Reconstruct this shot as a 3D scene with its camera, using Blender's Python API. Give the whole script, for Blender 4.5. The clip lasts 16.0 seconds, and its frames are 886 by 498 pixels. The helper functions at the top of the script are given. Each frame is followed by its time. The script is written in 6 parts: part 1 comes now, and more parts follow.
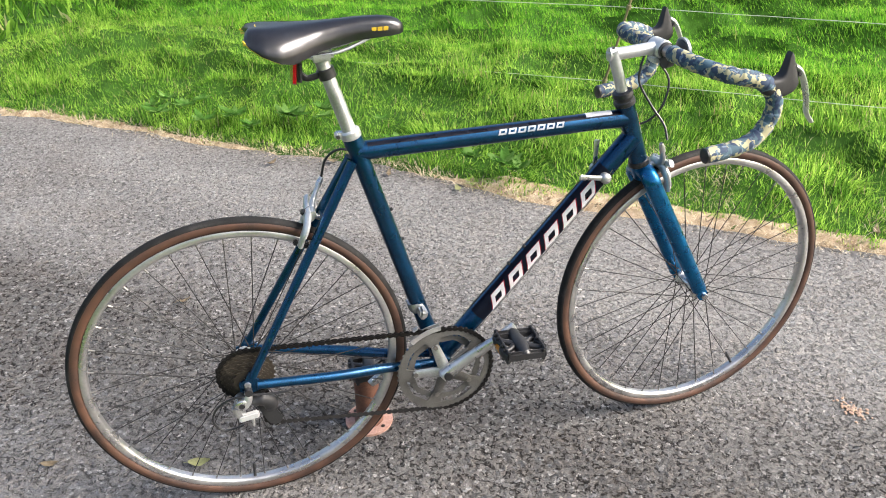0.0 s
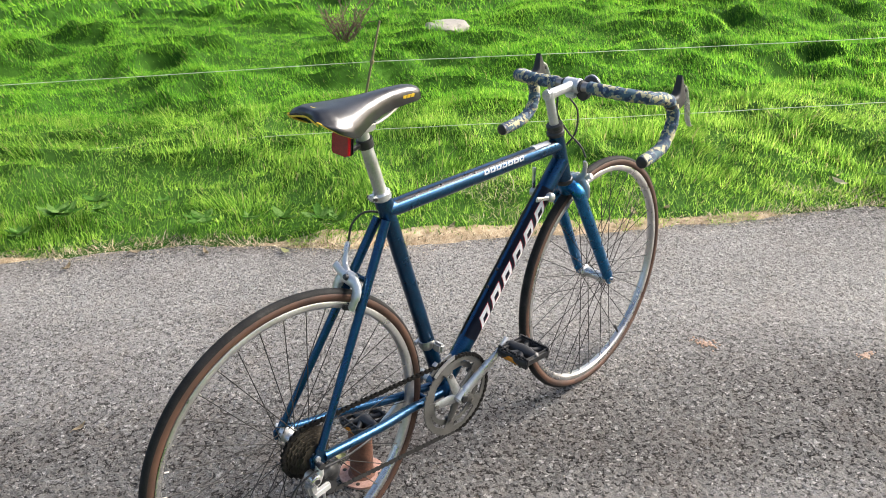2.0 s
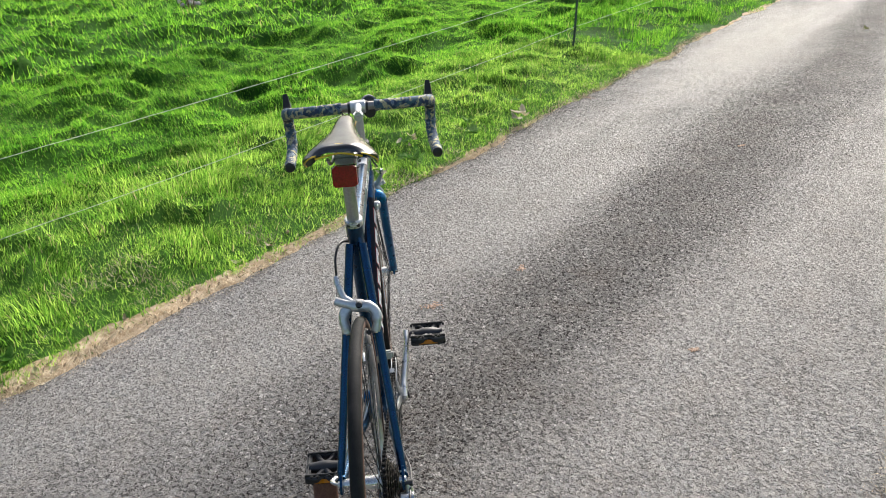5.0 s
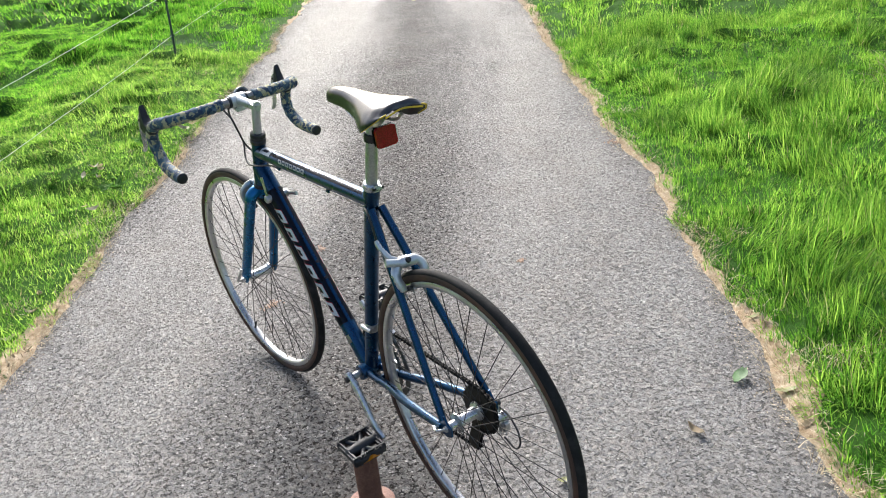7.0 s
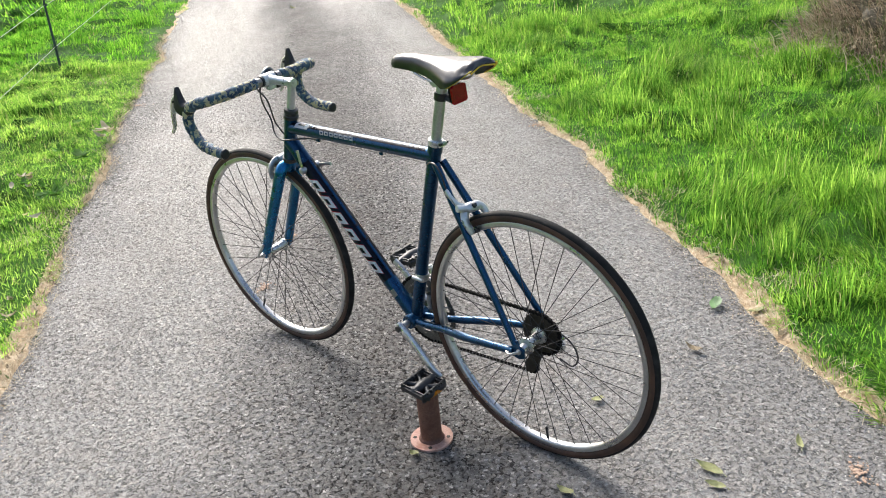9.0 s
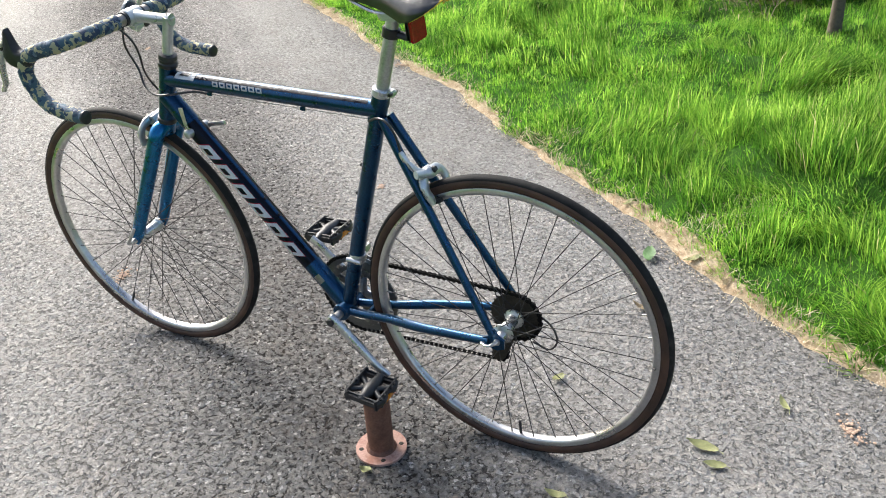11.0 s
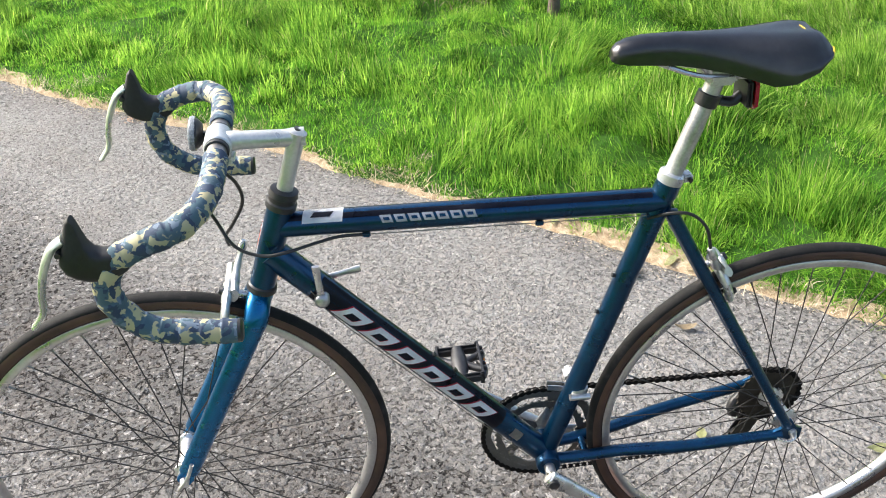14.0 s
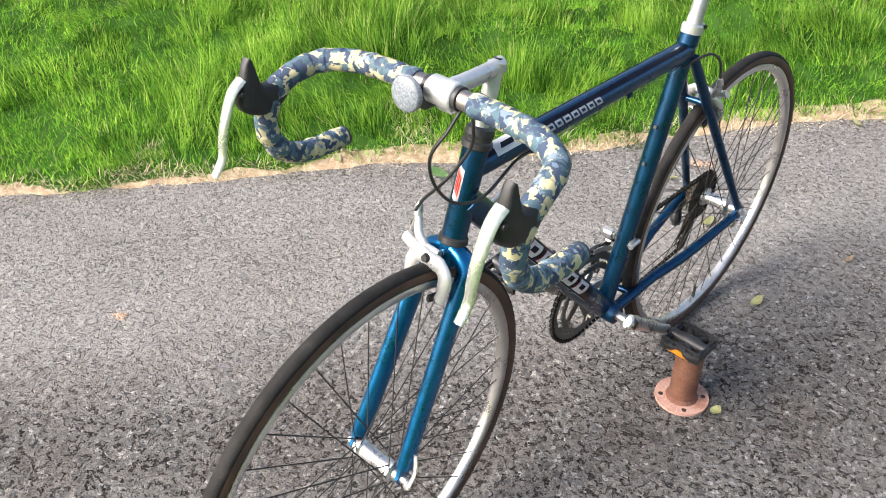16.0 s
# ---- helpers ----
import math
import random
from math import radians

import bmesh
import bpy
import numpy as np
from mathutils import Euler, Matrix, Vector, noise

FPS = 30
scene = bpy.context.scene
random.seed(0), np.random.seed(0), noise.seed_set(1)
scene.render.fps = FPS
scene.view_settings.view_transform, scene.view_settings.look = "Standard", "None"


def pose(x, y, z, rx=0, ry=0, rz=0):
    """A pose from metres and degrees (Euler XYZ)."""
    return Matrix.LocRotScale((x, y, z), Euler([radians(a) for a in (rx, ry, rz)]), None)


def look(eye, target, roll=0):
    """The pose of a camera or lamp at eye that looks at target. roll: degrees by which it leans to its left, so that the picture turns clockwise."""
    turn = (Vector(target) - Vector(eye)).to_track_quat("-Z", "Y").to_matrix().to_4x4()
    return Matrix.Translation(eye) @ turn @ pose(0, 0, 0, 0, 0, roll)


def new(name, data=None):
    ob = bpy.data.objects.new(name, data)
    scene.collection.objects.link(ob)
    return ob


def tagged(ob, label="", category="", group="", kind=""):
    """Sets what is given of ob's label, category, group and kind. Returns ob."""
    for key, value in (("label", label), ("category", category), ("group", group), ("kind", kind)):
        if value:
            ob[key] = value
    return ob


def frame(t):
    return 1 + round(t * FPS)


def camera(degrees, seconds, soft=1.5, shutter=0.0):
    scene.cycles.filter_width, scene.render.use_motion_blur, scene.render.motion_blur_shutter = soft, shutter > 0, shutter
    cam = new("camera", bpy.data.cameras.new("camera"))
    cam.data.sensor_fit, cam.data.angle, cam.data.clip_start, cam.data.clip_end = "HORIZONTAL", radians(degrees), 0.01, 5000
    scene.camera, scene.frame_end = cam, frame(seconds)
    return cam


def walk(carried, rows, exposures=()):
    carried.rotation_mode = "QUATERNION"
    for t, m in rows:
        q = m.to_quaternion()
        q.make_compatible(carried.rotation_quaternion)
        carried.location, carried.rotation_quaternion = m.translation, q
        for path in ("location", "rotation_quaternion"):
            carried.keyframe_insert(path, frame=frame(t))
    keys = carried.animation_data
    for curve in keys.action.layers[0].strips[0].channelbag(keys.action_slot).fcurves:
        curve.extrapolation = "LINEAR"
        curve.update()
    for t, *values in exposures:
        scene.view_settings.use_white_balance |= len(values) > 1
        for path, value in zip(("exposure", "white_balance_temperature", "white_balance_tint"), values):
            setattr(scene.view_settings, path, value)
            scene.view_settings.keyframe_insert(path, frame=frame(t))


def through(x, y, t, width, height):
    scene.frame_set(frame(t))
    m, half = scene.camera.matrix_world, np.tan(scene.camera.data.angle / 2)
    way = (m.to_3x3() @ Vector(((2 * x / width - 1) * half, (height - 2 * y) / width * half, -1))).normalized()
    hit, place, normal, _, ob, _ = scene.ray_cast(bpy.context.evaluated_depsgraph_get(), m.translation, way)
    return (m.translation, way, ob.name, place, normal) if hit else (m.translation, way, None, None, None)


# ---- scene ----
cam = camera(56.7, 16.0, soft=1.0)
PATH = [
    (0, (0.124, 0.266, 1.406), (0.022, 1.983, 0.386), -1.3),
    (0.5, (-0.078, 0.263, 1.41), (0.043, 1.963, 0.362), -1.3),
    (1, (-0.31, 0.214, 1.456), (0.069, 1.903, 0.453), -1.1),
    (1.5, (-0.491, 0.227, 1.457), (0.094, 1.884, 0.501), -0.4),
    (2, (-0.687, 0.265, 1.474), (0.102, 1.858, 0.558), 0.0),
    (2.5, (-0.931, 0.328, 1.463), (0.084, 1.801, 0.569), -0.7),
    (3, (-1.152, 0.385, 1.49), (0.056, 1.71, 0.603), -0.9),
    (3.2, (-1.201, 0.433, 1.48), (0.078, 1.695, 0.601), -1.0),
    (5.3, (-1.67, 1.202, 1.432), (0.136, 1.568, 0.653), -3.2),
    (5.5, (-1.676, 1.308, 1.422), (0.148, 1.586, 0.651), -4.0),
    (6, (-1.664, 1.547, 1.439), (0.178, 1.543, 0.661), -5.0),
    (6.5, (-1.744, 1.824, 1.431), (0.055, 1.492, 0.622), -5.8),
    (7, (-1.768, 2.032, 1.427), (-0.034, 1.5, 0.584), -6.1),
    (7.5, (-1.755, 2.2, 1.401), (-0.085, 1.529, 0.528), -6.2),
    (8, (-1.783, 2.354, 1.423), (-0.158, 1.601, 0.532), -6.2),
    (8.2, (-1.819, 2.433, 1.428), (-0.204, 1.649, 0.547), -6.2),
    (10.3, (-1.576, 2.626, 1.385), (-0.085, 1.644, 0.484), -3.4),
    (10.5, (-1.496, 2.616, 1.369), (-0.059, 1.587, 0.433), -3.0),
    (11, (-1.313, 2.618, 1.343), (-0.035, 1.455, 0.336), -3.2),
    (11.5, (-1.105, 2.654, 1.352), (0.019, 1.366, 0.312), -3.6),
    (12, (-0.931, 2.686, 1.358), (0.067, 1.3, 0.317), -3.1),
    (12.5, (-0.709, 2.711, 1.376), (0.18, 1.263, 0.322), -3.0),
    (13, (-0.502, 2.752, 1.363), (0.289, 1.241, 0.319), -2.8),
    (13.5, (-0.241, 2.8, 1.381), (0.331, 1.199, 0.328), -1.8),
    (14, (-0.038, 2.773, 1.359), (0.338, 1.118, 0.3), -1.1),
    (14.5, (0.173, 2.743, 1.348), (0.385, 1.09, 0.243), -0.8),
    (15, (0.425, 2.748, 1.329), (0.355, 1.106, 0.189), -0.6),
    (15.5, (0.66, 2.744, 1.354), (0.267, 1.162, 0.195), -1.2),
    (16, (0.891, 2.703, 1.349), (0.156, 1.257, 0.179), -1.1),
]
walk(cam, [(t, look(eye, target, roll)) for t, eye, target, roll in PATH], [(0, 1.17, 6500, 11), (2.5, 1.04, 6550, 9), (5.5, 0.63, 6330, 8), (6.5, 0.82, 6200, 9), (8, 0.93, 6270, 9), (11, 1.1, 6350, 8), (13, 1.24, 6350, 9), (14, 1.33, 6450, 9), (15, 1.3, 6500, 10), (16, 1.25, 6550, 12)])

# ---- light ----
SUN_AZ, SUN_EL = radians(-6.0), radians(38.0)
world = bpy.data.worlds.new("sky")
scene.world = world
world.use_nodes = True
wn = world.node_tree.nodes
sky = wn.new("ShaderNodeTexSky")
sky.sky_type = "NISHITA"
sky.sun_disc = False
sky.sun_elevation = SUN_EL
sky.sun_rotation = radians(90) - SUN_AZ
sky.air_density, sky.dust_density, sky.ozone_density = 1.0, 5.0, 1.0
wn["Background"].inputs["Strength"].default_value = 0.135
world.node_tree.links.new(sky.outputs["Color"], wn["Background"].inputs["Color"])
sun = new("sun", bpy.data.lights.new("sun", "SUN"))
sun.data.energy, sun.data.angle, sun.data.color = 3.6, radians(36), (1.0, 0.97, 0.935)
sun_dir = Vector((math.cos(SUN_AZ) * math.cos(SUN_EL), math.sin(SUN_AZ) * math.cos(SUN_EL), math.sin(SUN_EL)))
sun.matrix_world = look(sun_dir * 30, (0, 0, 0))

# ---- materials ----


class Nodes:
    """A small helper to write node materials."""

    def __init__(self, name, rough=0.5, metal=0.0, color=(0.5, 0.5, 0.5)):
        self.mat = bpy.data.materials.new(name)
        self.mat.use_nodes = True
        self.tree = self.mat.node_tree
        self.bsdf = self.tree.nodes["Principled BSDF"]
        self.set(self.bsdf, "Roughness", rough)
        self.set(self.bsdf, "Metallic", metal)
        self.set(self.bsdf, "Base Color", (*color, 1))

    def set(self, node, socket, value):
        if isinstance(value, bpy.types.NodeSocket):
            self.tree.links.new(value, node.inputs[socket])
        else:
            node.inputs[socket].default_value = value

    def add(self, kind, **sockets):
        node = self.tree.nodes.new(kind)
        for key, value in sockets.items():
            self.set(node, key.replace("_", " "), value)
        return node

    def place(self):
        return self.add("ShaderNodeTexCoord").outputs["Object"]

    def noise(self, scale, detail=4, rough=0.55, vector=None, out="Fac"):
        node = self.add("ShaderNodeTexNoise", Scale=scale, Detail=detail, Roughness=rough)
        self.set(node, "Vector", vector or self.place())
        return node.outputs[out]

    def ramp(self, fac, *stops):
        node = self.add("ShaderNodeValToRGB", Fac=fac)
        ends = node.color_ramp.elements
        while len(ends) < len(stops):
            ends.new(0.5)
        for end, (at, color) in zip(ends, stops):
            end.position = at
            end.color = (*color, 1) if len(color) == 3 else color
        return node.outputs["Color"]

    def grey(self, fac, a, b, low=0.35, high=0.65):
        node = self.add("ShaderNodeMapRange", Value=fac)
        for key, value in zip(("From Min", "From Max", "To Min", "To Max"), (low, high, a, b)):
            node.inputs[key].default_value = value
        return node.outputs["Result"]

    def mix(self, fac, a, b, blend="MIX"):
        node = self.add("ShaderNodeMix")
        node.data_type, node.blend_type = "RGBA", blend
        self.set(node, 0, fac)
        for slot, value in ((6, a), (7, b)):
            if isinstance(value, tuple) and len(value) == 3:
                value = (*value, 1)
            self.set(node, slot, value)
        return node.outputs[2]

    def math(self, op, a, b=0.0):
        node = self.add("ShaderNodeMath")
        node.operation = op
        self.set(node, 0, a)
        self.set(node, 1, b)
        return node.outputs[0]

    def bump(self, height, strength=0.3, distance=0.001):
        node = self.add("ShaderNodeBump", Height=height, Strength=strength, Distance=distance)
        self.set(self.bsdf, "Normal", node.outputs["Normal"])
        return node

    def stretched(self, sx, sy, sz, angle=0.0):
        node = self.add("ShaderNodeMapping", Vector=self.place())
        node.inputs["Scale"].default_value = (sx, sy, sz)
        node.inputs["Rotation"].default_value = (0, 0, angle)
        return node.outputs["Vector"]


def plain(name, color, rough=0.5, metal=0.0, wear=0.25, scale=60, bump=0.1, gloss=0.5):
    """A plain surface with dirt and grain at two scales."""
    n = Nodes(name, rough, metal, color)
    n.set(n.bsdf, "Specular IOR Level", gloss)
    big, fine = n.noise(scale * 0.25, 3), n.noise(scale * 4, 5)
    dark = tuple(c * (1 - wear) for c in color)
    light = tuple(min(1, c * (1 + wear * 0.5) + 0.006 * wear) for c in color)
    both = n.math("ADD", n.math("MULTIPLY", big, 0.65), n.math("MULTIPLY", fine, 0.35))
    n.set(n.bsdf, "Base Color", n.ramp(both, (0.36, dark), (0.64, light)))
    n.set(n.bsdf, "Roughness", n.grey(big, max(0.02, rough - 0.1), min(1, rough + 0.12)))
    if bump:
        n.bump(fine, bump, 0.0006)
    return n


def paint(name, color, dark, rough=0.28):
    """Old metallic bicycle paint with fine flake, small chips and dust."""
    n = Nodes(name, rough, 0.85, color)
    flake = n.noise(2600, 2, 0.5)
    cloud = n.noise(18, 4)
    base = n.mix(n.grey(flake, 0, 1), dark, color)
    base = n.mix(n.grey(cloud, 0, 0.35), base, dark)
    chip = n.ramp(n.noise(210, 3, 0.6), (0.765, (0, 0, 0)), (0.775, (1, 1, 1)))
    base = n.mix(chip, base, (0.28, 0.29, 0.3))
    n.set(n.bsdf, "Base Color", base)
    n.set(n.bsdf, "Roughness", n.grey(n.noise(40, 5), rough - 0.06, rough + 0.16))
    n.set(n.bsdf, "Coat Weight", 0.4)
    n.set(n.bsdf, "Coat Roughness", 0.16)
    n.bump(n.noise(500, 3), 0.04, 0.0004)
    return n.mat


PAINT = paint("teal_blue_paint", (0.0, 0.077, 0.19), (0.0, 0.012, 0.035), 0.3)
FORK_PAINT = paint("bright_blue_paint", (0.0, 0.2, 0.46), (0.0, 0.04, 0.12), 0.28)
NAVY = plain("dark_band_paint", (0.004, 0.006, 0.017), 0.34, 0.0, 0.3, 60, 0.05, 0.35).mat
ALLOY = plain("polished_alloy", (0.62, 0.62, 0.61), 0.3, 0.9, 0.25, 90, 0.12).mat
DULL_ALLOY = plain("dull_alloy", (0.5, 0.5, 0.49), 0.42, 0.85, 0.35, 70, 0.2).mat
WHITE_ALLOY = plain("pale_grey_alloy", (0.58, 0.59, 0.58), 0.36, 0.7, 0.2, 60, 0.12).mat
RIM = plain("rim_alloy", (0.56, 0.55, 0.54), 0.32, 0.9, 0.22, 45, 0.1).mat
STEEL = plain("dark_spoke_steel", (0.035, 0.033, 0.031), 0.55, 0.15, 0.4, 120, 0, 0.25).mat
GREASE = plain("greasy_steel", (0.042, 0.034, 0.024), 0.6, 0.2, 0.6, 160, 0.35, 0.25).mat
CHAIN_PIN = plain("worn_chain_steel", (0.22, 0.21, 0.19), 0.38, 0.7, 0.4, 200, 0).mat
CHAIN_OUT = plain("oily_chain_steel", (0.005, 0.0043, 0.0037), 0.6, 0.0, 0.5, 200, 0, 0.15).mat
RING = plain("grey_chainring_alloy", (0.12, 0.115, 0.105), 0.48, 0.4, 0.4, 90, 0.2).mat
BLACK = plain("black_plastic", (0.018, 0.018, 0.019), 0.42, 0, 0.4, 60, 0.15).mat
CABLE = plain("black_cable_housing", (0.014, 0.014, 0.015), 0.38, 0, 0.3, 60, 0.05).mat
RUBBER = plain("dusty_black_rubber", (0.012, 0.0118, 0.0115), 0.6, 0, 0.5, 40, 0.3).mat
AMBER = plain("amber_reflector", (0.55, 0.2, 0.015), 0.25, 0, 0.2, 40, 0.1).mat
YELLOW = plain("yellow_vinyl", (0.75, 0.5, 0.03), 0.5, 0, 0.25, 80, 0.1).mat
WHITE = plain("white_transfer", (0.93, 0.93, 0.93), 0.5, 0, 0.15, 60, 0.02).mat
RED = plain("red_transfer", (0.5, 0.02, 0.05), 0.45, 0, 0.25, 60, 0.02).mat
BADGE = plain("orange_red_transfer", (0.65, 0.07, 0.04), 0.45, 0, 0.25, 60, 0.02).mat
SILVER_TRIM = plain("silver_transfer", (0.6, 0.62, 0.66), 0.4, 0.2, 0.3, 400, 0.02).mat
WHITE_FACE = plain("white_enamelled_alloy", (0.5, 0.5, 0.49), 0.4, 0.3, 0.15, 60, 0.08).mat
PALE_LEVER = plain("lacquered_lever_alloy", (0.62, 0.66, 0.56), 0.3, 0.75, 0.25, 60, 0.1).mat


def tyre_materials():
    n = Nodes("gum_sidewall", 0.62)
    grain = n.noise(300, 5)
    cloud = n.noise(14, 4)
    base = n.ramp(cloud, (0.3, (0.02, 0.0095, 0.006)), (0.5, (0.055, 0.024, 0.013)), (0.7, (0.1, 0.044, 0.023)))
    n.set(n.bsdf, "Base Color", n.mix(n.grey(grain, 0, 0.5), base, (0.06, 0.03, 0.02)))
    n.bump(grain, 0.25, 0.0006)
    t = Nodes("worn_tread_rubber", 0.72)
    dust = t.noise(22, 5, 0.65)
    speck = t.noise(420, 4)
    base = t.ramp(dust, (0.35, (0.009, 0.0088, 0.0085)), (0.58, (0.02, 0.019, 0.018)), (0.76, (0.05, 0.047, 0.043)))
    t.set(t.bsdf, "Base Color", t.mix(t.grey(speck, 0, 0.4), base, (0.02, 0.02, 0.02)))
    t.set(t.bsdf, "Specular IOR Level", 0.14)
    t.bump(speck, 0.5, 0.001)
    return n.mat, t.mat


GUM, TREAD = tyre_materials()


def camo_tape():
    n = Nodes("camouflage_bar_tape", 0.75)
    warp = n.noise(60, 2, 0.5, out="Color")
    at = n.mix(0.02, n.place(), warp, "ADD")
    blotch = n.noise(58, 2.0, 0.5, at)
    second = n.noise(72, 2.0, 0.45, n.mix(1.0, at, (3.1, 1.7, 5.3), "ADD"))
    base = n.mix(n.ramp(blotch, (0.49, (0, 0, 0)), (0.52, (1, 1, 1))), (0.05, 0.1, 0.13), (0.42, 0.385, 0.22))
    base = n.mix(n.ramp(second, (0.525, (0, 0, 0)), (0.55, (1, 1, 1))), base, (0.018, 0.038, 0.08))
    third = n.noise(72, 2.0, 0.45, n.mix(1.0, at, (9.1, 4.7, 1.3), "ADD"))
    base = n.mix(n.ramp(third, (0.63, (0, 0, 0)), (0.645, (1, 1, 1))), base, (0.13, 0.18, 0.24))
    grime = n.noise(20, 4)
    base = n.mix(n.grey(grime, 0.0, 0.25), base, (0.06, 0.07, 0.08))
    n.set(n.bsdf, "Base Color", base)
    n.bump(n.noise(700, 3), 0.35, 0.0008)
    return n.mat


TAPE = camo_tape()


def vinyl():
    n = Nodes("black_saddle_vinyl", 0.28, 0, (0.02, 0.02, 0.023))
    n.set(n.bsdf, "Specular IOR Level", 0.5)
    n.set(n.bsdf, "Coat Weight", 1.0)
    n.set(n.bsdf, "Coat Roughness", 0.17)
    n.set(n.bsdf, "Coat IOR", 1.8)
    pores = n.add("ShaderNodeTexVoronoi", Scale=900, Vector=n.place()).outputs["Distance"]
    scuff = n.noise(30, 5)
    n.set(n.bsdf, "Base Color", n.ramp(scuff, (0.35, (0.008, 0.008, 0.0105)), (0.7, (0.025, 0.025, 0.029))))
    n.set(n.bsdf, "Roughness", n.grey(scuff, 0.3, 0.4))
    n.bump(pores, 0.08, 0.0006)
    return n.mat


VINYL = vinyl()


def lens_plastic(name, color, rough):
    n = Nodes(name, rough, 0, color)
    cells = n.add("ShaderNodeTexVoronoi", Scale=320, Vector=n.place())
    cells.feature = "F1"
    n.set(n.bsdf, "Base Color", n.mix(n.grey(cells.outputs["Distance"], 0, 0.6, 0, 0.7), color, tuple(c * 0.25 for c in color)))
    n.set(n.bsdf, "Coat Weight", 0.2)
    n.bump(cells.outputs["Distance"], 0.4, 0.001)
    return n.mat


RED_LENS = lens_plastic("red_reflector_plastic", (0.42, 0.0, 0.012), 0.22)
CLEAR_LENS = lens_plastic("clear_reflector_plastic", (0.26, 0.29, 0.32), 0.1)
BARE_BAR = plain("tarnished_bar_alloy", (0.3, 0.275, 0.25), 0.3, 0.9, 0.3, 60, 0.1).mat


def rust(name, base, patch, spots):
    n = Nodes(name, 0.8)
    cloud, fine = n.noise(24, 5, 0.6), n.noise(240, 5, 0.6)
    color = n.ramp(cloud, (0.36, base), (0.52, patch), (0.68, spots))
    n.set(n.bsdf, "Base Color", n.mix(n.grey(fine, 0, 0.5), color, tuple(c * 0.45 for c in base)))
    n.bump(fine, 0.5, 0.0015)
    return n.mat


RUST_PIPE = rust("rusty_pipe_steel", (0.13, 0.052, 0.03), (0.19, 0.085, 0.05), (0.09, 0.042, 0.03))
RUST_FLANGE = rust("pale_rusty_flange", (0.42, 0.23, 0.17), (0.5, 0.31, 0.25), (0.3, 0.13, 0.08))

ROAD_ANGLE = radians(-18.65)
ALONG = Vector((math.cos(ROAD_ANGLE), math.sin(ROAD_ANGLE)))
ACROSS = Vector((-math.sin(ROAD_ANGLE), math.cos(ROAD_ANGLE)))


